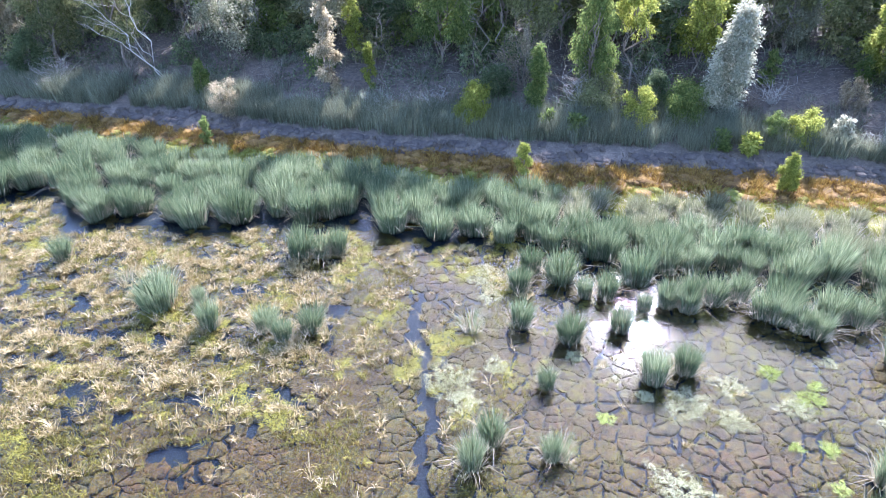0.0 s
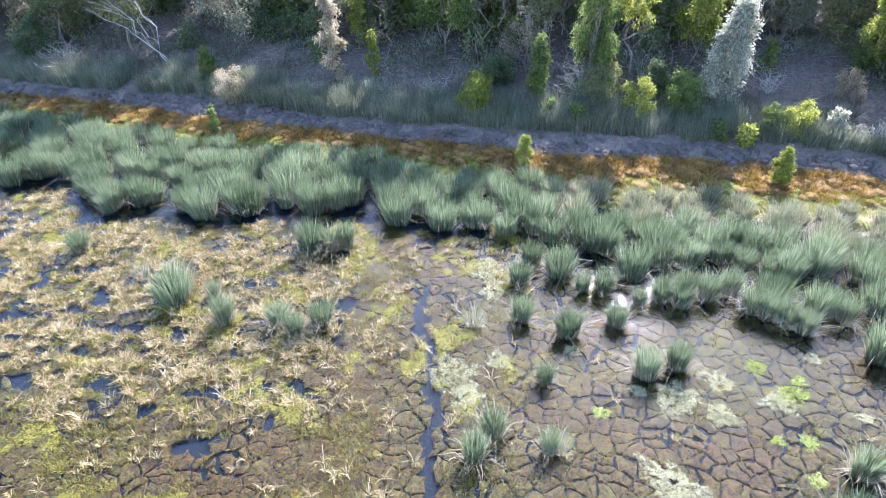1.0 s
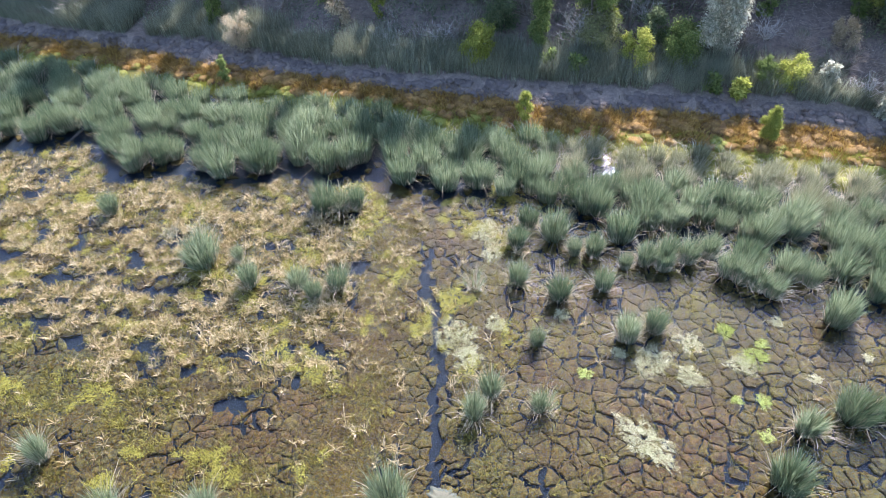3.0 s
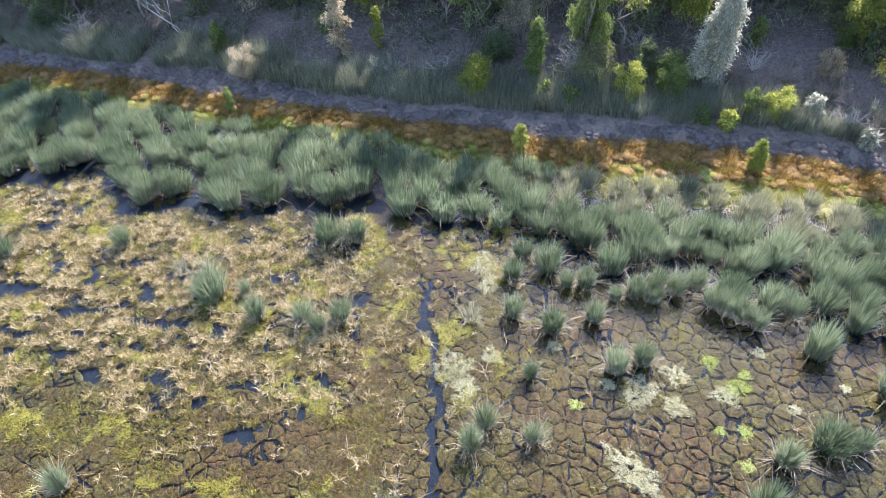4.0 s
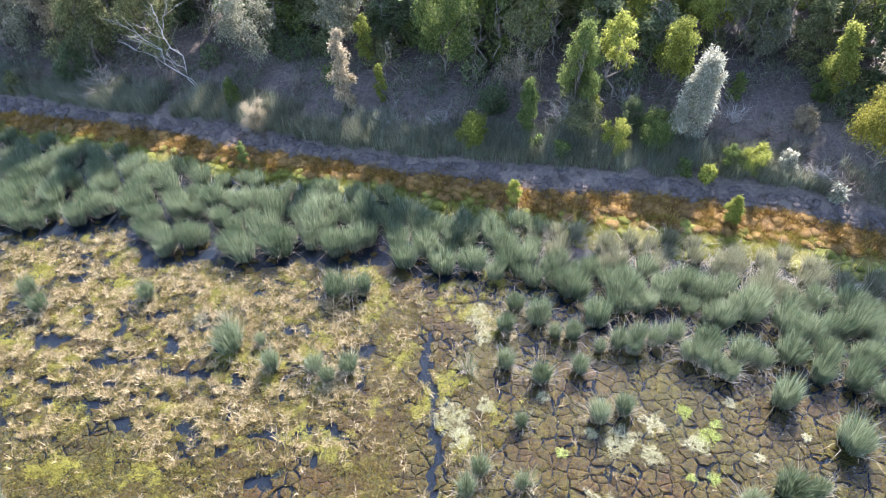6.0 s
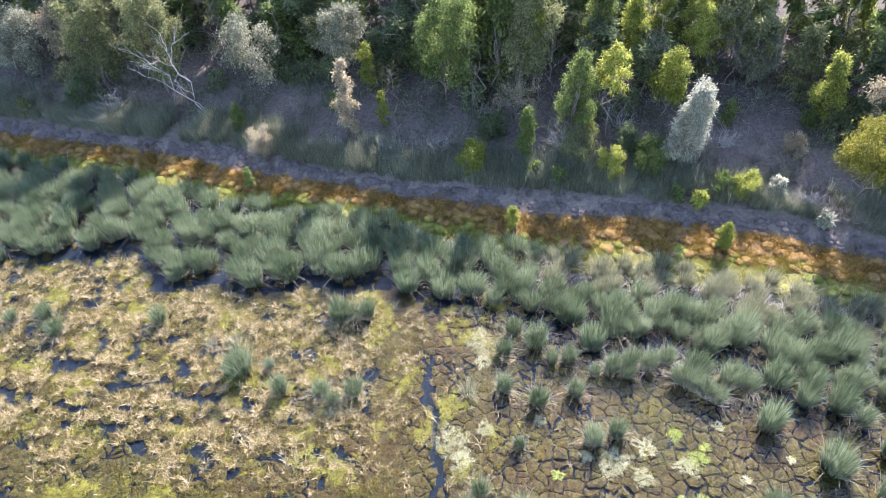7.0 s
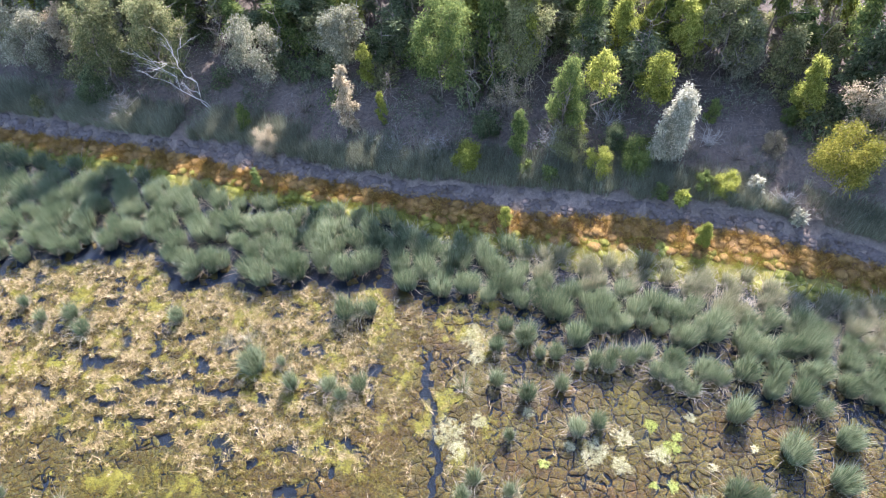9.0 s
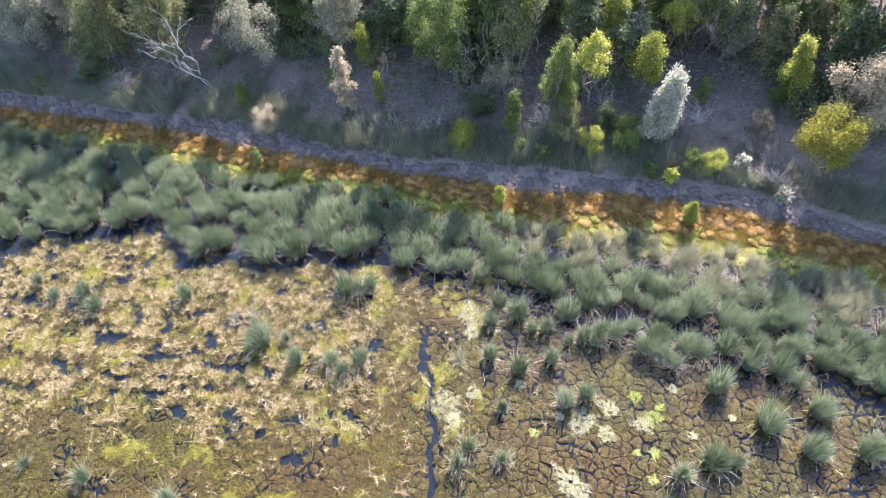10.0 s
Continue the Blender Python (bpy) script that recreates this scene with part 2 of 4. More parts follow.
def bands(x, y):
    """0 at the front of the rushes, 1 behind them, 2 above the rusty strip, 3 above the mud, 4 four metres into the wood."""
    a, b, c, d = (np.interp(x, px, py) for px, py in ((AX, AY), (BX, BY), (CX, CY), (DX, DY)))
    out = np.where(y < a, np.maximum(-3, (y - a) / 3), (y - a) / (b - a))
    out = np.where(y >= b, 1 + (y - b) / np.maximum(c - b, 0.3), out)
    out = np.where(y >= c, 2 + (y - c) / np.maximum(d - c, 0.3), out)
    return np.where(y >= d, np.minimum(3 + (y - d) / 4, 9), out)


def wobble(x, y, s, k=0.0):
    return noise.noise(Vector((x * s, y * s, k)))


def bisect_right(a, x):
    """How many members of the rising list a are not above x."""
    n = 0
    while n < len(a) and a[n] <= x:
        n += 1
    return n


def line_at(x, px, py):
    """The height of a bent line at x."""
    k = min(max(bisect_right(px, x), 1), len(px) - 1)
    t = min(max((x - px[k - 1]) / (px[k] - px[k - 1]), 0.0), 1.0)
    return py[k - 1] + t * (py[k] - py[k - 1])


def band_at(x, y):
    """bands() for one place."""
    a, b = line_at(x, AX, AY), line_at(x, BX, BY)
    if y < a:
        return max(-3, (y - a) / 3)
    if y < b:
        return (y - a) / (b - a)
    c, d = line_at(x, CX, CY), line_at(x, DX, DY)
    if y < c:
        return 1 + (y - b) / max(c - b, 0.3)
    if y < d:
        return 2 + (y - c) / max(d - c, 0.3)
    return min(3 + (y - d) / 4, 9)


def land(x, y):
    """The ground's height with its small humps."""
    x, y = float(x), float(y)
    u, d = band_at(x, y), y - line_at(x, DX, DY)
    z = line_at(u, (-3, 0.6, 1, 1.5, 2, 3), (-0.14, -0.12, -0.02, 0.16, 0.32, 0.6))
    if d > 0:
        z += 0.2 * min(d, 8) + 0.12 * min(max(d - 8, 0), 60)
    rough = 0.02 if u < 1 else 0.07
    return z + rough * wobble(x, y, 1.3) + 0.5 * rough * wobble(x, y, 4.1, 7) + (0.25 * wobble(x, y, 0.12, 3) if u > 4 else 0)


# ---- mesh helpers ----
def mesh_of(name, verts, faces, mats, index=None, smooth=False):
    me = bpy.data.meshes.new(name)
    me.from_pydata([tuple(v) for v in verts], [], faces)
    for m in mats:
        me.materials.append(m)
    if index is not None:
        me.polygons.foreach_set("material_index", index)
    if smooth:
        me.polygons.foreach_set("use_smooth", [True] * len(me.polygons))
    me.update()
    return me


def fast_mesh(name, verts, sizes, mats):
    """A mesh whose faces use the vertices in order; sizes: the corner counts of one repeated group, given with its corners."""
    co, corners, counts = verts.reshape(-1, 3), *sizes
    me = bpy.data.meshes.new(name)
    per = max(corners) + 1
    k = len(co) // per
    index = (np.arange(k)[:, None] * per + np.array(corners)[None, :]).ravel()
    total = np.tile(np.array(counts), k)
    me.vertices.add(len(co))
    me.vertices.foreach_set("co", co.astype(np.float32).ravel())
    me.loops.add(len(index))
    me.loops.foreach_set("vertex_index", index.astype(np.int32))
    me.polygons.add(len(total))
    me.polygons.foreach_set("loop_start", np.concatenate([[0], np.cumsum(total)[:-1]]).astype(np.int32))
    for m in mats:
        me.materials.append(m)
    me.update(calc_edges=True)
    return me


LEAF, BLADE = ((0, 1, 2, 3), (4,)), ((0, 1, 3, 2, 2, 3, 4), (4, 3))


def unit(a):
    return a / np.maximum(np.linalg.norm(a, axis=-1, keepdims=True), 1e-6)


def part(name, me, parent, label=""):
    ob = new(name, me)
    ob.parent = parent
    if label:
        ob["label"] = label
    return ob


# ---- ground and water ----
def axis(lo, hi, a, b, step):
    mid = np.arange(a, b + 1e-6, step)
    far = np.geomspace(1, 1 + hi - b, 14)[1:] - 1
    near = np.geomspace(1, 1 + a - lo, 14)[1:] - 1
    return np.concatenate([(a - near)[::-1], mid, b + far])


xs, ys = axis(-400, 400, -45, 36, 0.3), axis(-80, 500, 4, 52, 0.3)
verts = [(x, y, land(x, y)) for y in ys for x in xs]
nx = len(xs)
faces = [(j * nx + i, j * nx + i + 1, (j + 1) * nx + i + 1, (j + 1) * nx + i) for j in range(len(ys) - 1) for i in range(nx - 1)]
me = mesh_of("ground", verts, faces, [GROUND], smooth=True)
va = np.array(verts)
me.attributes.new("band", "FLOAT", "POINT").data.foreach_set("value", bands(va[:, 0], va[:, 1]).astype(np.float32))
sunken = np.clip(np.maximum.reduce([6.5 - va[:, 1], -28 - va[:, 0], va[:, 0] - 22]) / 2.0, 0, 1) * (bands(va[:, 0], va[:, 1]) < 0)
me.attributes.new("sunken_mat", "FLOAT", "POINT").data.foreach_set("value", sunken.astype(np.float32))
tagged(new("ground", me), "muddy wetland bed, rusty bank and leaf-littered slope", "ground", kind="structure")
wv = [(-400, -80, 0), (400, -80, 0), (400, 34, 0), (-400, 34, 0)]
water = tagged(new("water", mesh_of("water", wv, [(0, 1, 2, 3)], [WATER])), "still shallow clear pond water over algae", "water", kind="structure")
water.visible_shadow = False


# ---- rushes ----
def blades(g, n, spread, tall, lean, width, curl=0.25, base=0.0, at=None):
    """Thin tapering blades that rise from a disc and arch outwards, n at each of the spots (x, y, z, size)."""
    at = np.array([(0, 0, 0, 1)] if at is None else at, float)
    at = np.repeat(at, n, 0)
    k, s = len(at), at[:, 3]
    a, r = g.uniform(0, 2 * math.pi, k), np.sqrt(g.random(k))
    x, y = at[:, 0] + r * spread * s * np.cos(a), at[:, 1] + r * spread * s * np.sin(a)
    o = a + g.normal(0, 0.5, k)
    out = lean * (0.25 + 0.75 * r) * g.uniform(0.3, 1.5, k)
    h = tall * s * g.uniform(0.62, 1.08, k)
    dx, dy = np.cos(o) * out, np.sin(o) * out
    t = g.uniform(0, math.pi, k)
    w = np.stack([np.cos(t), np.sin(t), np.zeros(k)], 1) * width * 0.5
    c = curl * g.uniform(0, 1.6, k)
    z = at[:, 2]
    low = np.stack([x, y, z + base], 1)
    mid = np.stack([x + dx * h * 0.45, y + dy * h * 0.45, z + h * 0.58], 1)
    tip = np.stack([x + dx * h * (1 + c), y + dy * h * (1 + c), z + h * np.maximum(0.05, 1 - 0.5 * out * c)], 1)
    return np.stack([low - w, low + w, mid - w * 0.9, mid + w * 0.9, tip], 1)


def rush_master(seed, tall, spread, n, dry, lean=0.34, width=0.0115, mat=None):
    g = np.random.default_rng(seed)
    root = new("rush_clump")
    v = np.concatenate([blades(g, n, spread, tall, lean, width, 0.3, -0.12), blades(g, n // 7, spread * 1.05, tall * 0.75, lean * 1.9, width, 0.5, -0.12)])
    part("foliage", fast_mesh("foliage", v, BLADE, [mat or RUSH]), root, "grey-green upright rush blades")
    v = blades(g, dry, spread * 1.1, tall * 0.72, 0.95, 0.014, 0.5, -0.12)
    part("dead_skirt", fast_mesh("dead_skirt", v, BLADE, [RUSH_DRY]), root, "bleached straw blades splaying outwards")
    return root


RUSH_TEXT = "dense grey-green rush clump growing in the shallows"
MASTERS = [rush_master(11 + k, 1.16, 0.46, 700, 70, 0.26, 0.016) for k in range(5)]
BACK = [rush_master(21 + k, 1.16, 0.46, 560, 60, 0.26, 0.017) for k in range(3)]
SMALL = [rush_master(31 + k, 1.08, 0.29, 500, 140, 0.27, 0.0155) for k in range(4)]
for k, ob in enumerate(MASTERS + BACK + SMALL):
    ob.location = (-34 - k * 1.3, 24 + (k % 2), 0)
    tagged(ob, RUSH_TEXT, "rush clump", "rush belt")

SOLO = [(-10.25, 16.15, 1.1), (-8.9, 16.35, 0.6), (-8.1, 15.15, 0.95), (-6.3, 15.2, 0.95), (-5.6, 14.75, 0.75), (-4.85, 15.3, 0.97), (-15.05, 18.6, 0.98), (-6.3, 19.5, 1.0),
        (-5.6, 19.55, 0.95), (-4.95, 19.65, 0.97), (-20.7, 18.35, 0.98), (-19.8, 17.5, 0.98), (-22.3, 18.0, 0.8), (-23.7, 18.9, 0.75), (-16.9, 8.5, 0.9),
        (-20.0, 8.9, 0.6), (-12.5, 7.8, 0.9), (-6.94, 6.6, 0.98), (-9.65, 6.3, 0.98), (-1.7, 7.3, 1.15), (2.1, 19.1, 0.98), (1.65, 17.95, 0.9), (3.1, 18.7, 1.0),
        (3.85, 17.7, 0.75), (4.55, 17.75, 0.9), (5.65, 18.7, 1.05), (5.7, 17.1, 0.6), (6.5, 17.45, 0.95), (7.1, 17.15, 0.8), (8.05, 17.7, 0.97), (7.3, 17.75, 0.95),
        (1.73, 16.1, 0.85), (3.25, 15.45, 0.98), (4.85, 16.05, 0.9), (5.52, 13.8, 0.95), (6.47, 14.25, 0.9), (2.49, 13.35, 0.65),
        (1.0, 11.2, 0.9), (0.54, 10.4, 0.95), (2.55, 10.8, 0.7), (10.65, 10.7, 0.98), (12.26, 11.4, 1.0), (13.2, 11.4, 0.8), (9.7, 8.9, 1.1),
        (9.4, 17.1, 0.98), (9.85, 16.8, 0.95), (10.35, 16.5, 0.98), (10.85, 16.2, 0.9), (11.6, 17.2, 1.05), (12.3, 16.9, 0.9), (12.84, 15.2, 1.05), (13.55, 17.35, 1.1), (14.55, 16.45, 1.0), (15.9, 16.3, 1.1),
        (16.6, 15.6, 0.95), (14.97, 13.5, 1.2), (17.4, 14.2, 1.1), (16.7, 12.3, 1.1), (19.2, 12.4, 1.2), (15.0, 17.4, 1.0), (8.9, 18.0, 0.98), (10.2, 17.7, 1.0)]
rng = random.Random(5)
placed = []


def plant_rush(x, y, s, few=False):
    src = rng.choice(SMALL if few else MASTERS)
    m = pose(x, y, 0, rng.gauss(0, 3), rng.gauss(0, 3), rng.uniform(0, 360)) @ Matrix.Diagonal((s * rng.uniform(0.85, 1.2), s * rng.uniform(0.85, 1.15), s * rng.uniform(0.9, 1.12), 1))
    ob = copy_thing(src, m)
    placed.append((x, y))
    return ob


for x, y, s in SOLO:
    tagged(plant_rush(x, y, s * 0.95, s < 1.0), "solitary grey-green rush clump with straw skirts in shallow water", group="solitary rushes")
TAN = [rush_master(41 + k, 1.1, 0.36, 620, 120, 0.3, 0.0125, RUSH_TAN) for k in range(3)]
for k, ob in enumerate(TAN):
    ob.matrix_world = pose(23 + 1.3 * k, 17.5 - 0.4 * k, 0)
    tagged(ob, "fading tan rush clump at the back of the belt", "rush clump", "rush belt")
DRY = rush_master(51, 0.85, 0.22, 60, 70, 0.9)
tagged(DRY, "sprawling bleached rush clump collapsed in the water", "rush clump", "solitary rushes")
DRY.matrix_world = pose(0.18, 15.7, 0)
for x, y, q in ((-10.9, 17.6, 0.8), (2.8, 10.9, 0.9), (-12.0, 17.4, 0.7)):
    copy_thing(DRY, pose(x, y, 0, 0, 0, rng.uniform(0, 360)) @ Matrix.Diagonal((q, q, q, 1)))
rest = []
for j in range(45):
    for i in range(88):
        x = -36 + i * 0.97 + (j % 2) * 0.5 + rng.uniform(-0.48, 0.48)
        y = 12 + j * 0.9 + rng.uniform(-0.45, 0.45)
        u = band_at(x, y)
        if x > 25 or u < 0.06 or u > (1.16 if x > 0 else 0.98) or wobble(x, y, 0.35, 9) > (0.66 if u < 0.7 else 0.5):
            continue
        s = rng.uniform(0.68, 1.0) * (0.88 if u > 0.8 else 1.0)
        if u < (0.62 if x < 3 else 0.45) and x > -28:
            tagged(plant_rush(x, y, s), RUSH_TEXT, group="rush belt")
        else:
            rest.append((x, y, s))
            if u < 0.85 and i % 3 == 0:
                rest.append((x + rng.uniform(0.4, 0.8), y + rng.uniform(-0.4, 0.4), s * 0.85))


def joined(name, sources, spots, seed):
    """Copies of some small meshes, laid down as one mesh."""
    r = random.Random(seed)
    data = []
    for me in sources:
        co = np.empty(len(me.vertices) * 3, np.float32)
        me.vertices.foreach_get("co", co)
        data.append((co.reshape(-1, 3), [tuple(p.vertices) for p in me.polygons]))
    vs, fs, n = [], [], 0
    for x, y, z, s in spots:
        co, faces = r.choice(data)
        a = r.uniform(0, 2 * math.pi)
        c, q = math.cos(a) * s, math.sin(a) * s
        vs.append(np.stack([x + co[:, 0] * c - co[:, 1] * q, y + co[:, 0] * q + co[:, 1] * c, z + co[:, 2] * s], 1))
        fs += [tuple(n + k for k in p) for p in faces]
        n += len(co)
    return mesh_of(name, np.concatenate(vs).tolist(), fs, list(sources[0].materials))


tan_rest = [p for p in rest if p[0] > 3 and band_at(p[0], p[1]) > 0.6 + 0.3 * wobble(p[0], p[1], 0.5, 27)]
rest = [p for p in rest if p not in tan_rest]
tagged(new("tan_rush_bed", joined("tan_rush_bed", [ob.data for m in TAN for ob in m.children if ob.name.startswith("foliage")], [(x, y, max(0, land(x, y)), s) for x, y, s in tan_rest], 63)),
       "fading tan rushes behind the green belt", "rushes", kind="stuff")
tagged(new("rush_bed", joined("rush_bed", [ob.data for m in BACK for ob in m.children if ob.name.startswith("foliage")], [(x, y, max(0, land(x, y)), s) for x, y, s in rest], 61)),
       "dense dull green rushes at the back of the belt", "rushes", kind="stuff")
tagged(new("dead_rush_stems", joined("dead_rush_stems", [ob.data for m in MASTERS for ob in m.children if ob.name.startswith("dead")], [(x, y, max(0, land(x, y)), s * 1.2) for x, y, s in rest[::2] + tan_rest], 62)),
       "bleached dead stems among the rushes", "rushes", kind="stuff")


# ---- trees ----
def tube(v, f, pts, radii, sides=6):
    i0 = len(v)
    for k, (p, r) in enumerate(zip(pts, radii)):
        a = pts[min(k + 1, len(pts) - 1)] - pts[max(k - 1, 0)]
        q = a.to_track_quat("Z", "Y")
        for s in range(sides):
            v.append(p + q @ Vector((r * math.cos(2 * math.pi * s / sides), r * math.sin(2 * math.pi * s / sides), 0)))
    for k in range(len(pts) - 1):
        for s in range(sides):
            a, b = i0 + k * sides + s, i0 + k * sides + (s + 1) % sides
            f.append((a, b, b + sides, a + sides))
    v.append(pts[-1])
    for s in range(sides):
        f.append((i0 + (len(pts) - 1) * sides + s, i0 + (len(pts) - 1) * sides + (s + 1) % sides, len(v) - 1))


def limb(rng, a, b, n=5, bend=0.06):
    """A wavering line from a to b."""
    d = (b - a).length
    return [a.lerp(b, k / n) + Vector((rng.gauss(0, 1), rng.gauss(0, 1), rng.gauss(0, 0.5))) * d * bend * math.sin(math.pi * k / n) for k in range(n + 1)]


def leaf_quads(g, centres, radii, per, size, droop):
    """Narrow leaves strewn through small soft sprays."""
    c, r = np.repeat(centres, per, 0), np.repeat(radii, per)[:, None]
    d = g.normal(size=c.shape)
    p = c + d * r * (0.52, 0.52, 0.5)
    w = unit(unit(d) * 0.55 + g.normal(size=c.shape) * 0.5 + (0, 0, -droop))
    s = unit(np.cross(w, g.normal(size=c.shape)))
    n = len(c)
    L = size * g.uniform(0.6, 1.4, (n, 1))
    W = L * g.uniform(0.13, 0.24, (n, 1))
    return np.stack([p, p + w * L * 0.45 + s * W, p + w * L, p + w * L * 0.45 - s * W], 1)


def envelope(shape, g):
    """The crown's relative half-width at the share g of its height."""
    if shape == "cone":
        return (1 - g) ** 0.8 * (0.45 + 0.55 * min(1, g * 6)) + 0.06
    if shape == "column":
        return 0.72 * (1 - g ** 3) * (0.5 + 0.5 * min(1, g * 4)) + 0.1
    return math.sqrt(max(0.0, 1 - (1.75 * (g - 0.45)) ** 2)) * 0.92 + 0.08


def tree(name, text, spot, tall, wide, leaf, seed, shape="round", bare=0.3, sprays=60, per=34, size=0.17, droop=0.5, bark=None, lean=(0, 0), stems=1, group="", category="tree"):
    """A tapered trunk, limbs to the sprays, and a crown of many small leaves."""
    rng, g = random.Random(seed), np.random.default_rng(seed)
    root = new(name)
    bv, bf = [], []
    top = Vector((lean[0], lean[1], tall))
    stem_lines = []
    for k in range(stems):
        t2 = top if k == 0 else top + Vector((rng.uniform(-0.3, 0.3) * wide, rng.uniform(-0.3, 0.3) * wide, -tall * rng.uniform(0.05, 0.25)))
        line = limb(rng, Vector((rng.uniform(-0.1, 0.1) * (k > 0), rng.uniform(-0.1, 0.1) * (k > 0), -0.15)), t2 * 0.94, 7, 0.05)
        stem_lines.append(line)
        r0 = 0.011 * tall + 0.015
        tv, tf = [], []
        tube(tv, tf, line, [r0 * (1 - 0.82 * i / 7) for i in range(8)], 7)
        part("trunk", mesh_of("trunk", tv, tf, [bark or BARK], smooth=True), root, "slender bark-covered trunk")
    count = int(sprays * 2.6)
    lobes = max(12, count // 13)
    centres, radii = [], []
    for k in range(lobes):
        h = bare + (1 - bare) * min(0.985, (k + rng.random()) / lobes)
        w = envelope(shape, (h - bare) / (1 - bare))
        a = k * 2.4 + rng.uniform(-0.6, 0.6)
        r = 0.43 * wide * w * math.sqrt(rng.uniform(0.25, 1.0)) * rng.uniform(0.7, 1.25)
        c0 = Vector((top.x * h + r * math.cos(a), top.y * h + r * math.sin(a), tall * h + rng.gauss(0, 0.02) * tall))
        line = rng.choice(stem_lines)
        j = max(1, min(6, int(h * 7 - 1)))
        tube(bv, bf, limb(rng, line[j], c0, 4, 0.07), [0.0046 * tall, 0.004 * tall, 0.003 * tall, 0.002 * tall, 0.001 * tall], 4)
        for q in range(count // lobes):
            c = c0 + Vector((rng.gauss(0, 0.065), rng.gauss(0, 0.065), rng.gauss(0, 0.08))) * min(wide, 3.2)
            centres.append(c)
            radii.append(min(wide, 3.2) * rng.uniform(0.075, 0.15) * (0.7 + 0.3 * w))
            if q % 3 == 0:
                tube(bv, bf, limb(rng, c0, c, 2, 0.05), [0.002 * tall, 0.0014 * tall, 0.0008 * tall], 3)
    tagged(part("branching", mesh_of("branching", bv, bf, [bark or BARK], smooth=True), root), kind="stuff")
    part("crown", fast_mesh("crown", leaf_quads(g, np.array(centres), np.array(radii), int(per * (1.75 if size < 0.25 else 1.55)), size * (0.88 if size < 0.25 else 0.92), droop), LEAF, [leaf]), root)
    x, y = spot
    root.location = (x, y, land(x, y))
    tagged(root, text, category, group)
    return root


def bare_tree(spot, tall, seed, text, lean=(0, 0)):
    """A dead tree: pale forking limbs and no leaves."""
    rng = random.Random(seed)
    root = new("dead_tree")
    v, f = [], []

    def grow(a, b, r, depth):
        line = limb(rng, a, b, 5, 0.05)
        tube(v, f, line, [r * (1 - 0.5 * i / 5) for i in range(6)], 6)
        if depth == 0:
            return
        for k in range(3 + (depth > 1)):
            i = rng.randint(2, 5)
            d = (b - a).normalized() + Vector((rng.gauss(0, 0.55), rng.gauss(0, 0.45), rng.gauss(0, 0.25)))
            grow(line[i], line[i] + d.normalized() * (b - a).length * rng.uniform(0.35, 0.62), r * 0.5, depth - 1)
    grow(Vector((0, 0, -0.1)), Vector((lean[0], lean[1], tall * 0.7)), 0.042, 3)
    grow(Vector((0.1, 0, -0.1)), Vector((lean[0] - 1.2, lean[1] + 0.3, tall * 0.6)), 0.035, 3)
    part("trunk", mesh_of("trunk", v, f, [BARK_PALE], smooth=True), root, "bleached forking bare limbs")
    root.location = (*spot, land(*spot))
    return tagged(root, text, "dead tree")


G1 = "trees along the wood's edge"
tree("eucalyptus", "tall slender eucalyptus with silvery grey juvenile leaves", (10.8, 30.6), 5.0, 2.3, LEAF_SILVER, 101, "cone", 0.06, 130, 46, lean=(0.3, -0.2), group=G1)
tree("eucalyptus", "yellow-leaved eucalyptus with an open crown on a slim trunk", (9.9, 33.4), 4.4, 2.3, LEAF_YELLOW, 102, "round", 0.4, 50, 36, lean=(0.2, -0.3), group=G1)
tree("cypress", "small dark green conical tree on the grassy bank", (2.3, 30.6), 3.0, 1.5, LEAF_GREEN, 103, "cone", 0.08, 60, 40, 0.13, group=G1)
tree("shrub", "round yellow-green shrub on the grassy bank", (-0.6, 29.5), 2.0, 1.7, LEAF_YELLOW, 104, "round", 0.08, 50, 44, 0.12, group=G1, category="shrub")
bare_tree((-17.5, 33.8), 5.2, 105, "bleached dead tree with bare forking limbs", (-1.0, -0.3))
tree("eucalyptus", "pale grey-leaved eucalyptus with an open drooping crown", (-14.0, 35.5), 4.9, 3.3, LEAF_GREY, 106, "round", 0.3, 64, 28, lean=(-0.9, 0.2), group=G1)
tree("eucalyptus", "narrow eucalyptus with beige drying leaves", (-8.0, 32.0), 5.0, 1.7, LEAF_BUFF, 107, "column", 0.12, 50, 32, lean=(0.1, -0.4), group=G1)
tree("eucalyptus", "bright green-yellow young eucalyptus in the dark wood", (18.7, 33.6), 4.1, 1.9, LEAF_YELLOW, 108, "cone", 0.12, 90, 38, lean=(-0.2, -0.2), group=G1)
tree("wattle", "broad round wattle with yellow-green crown", (19.3, 28.0), 4.7, 3.7, LEAF_WATTLE, 109, "round", 0.52, 76, 40, 0.15, lean=(-0.3, -0.4), stems=3, group=G1)
tree("eucalyptus", "tall bright green eucalyptus with a dense crown", (-2.6, 34.8), 7.0, 4.0, LEAF_GREEN, 110, "round", 0.25, 120, 42, lean=(0.4, -0.4), group=G1)
tree("sapling", "thin yellow-green sapling on the littered slope", (-6.1, 32.8), 2.4, 0.9, LEAF_YELLOW, 111, "column", 0.1, 30, 34, 0.11, group=G1)
tree("shrub", "grey twiggy half-dead shrub on the slope", (1.8, 33.4), 2.8, 2.6, LEAF_BUFF, 112, "round", 0.15, 40, 26, 0.1, group=G1, category="shrub")
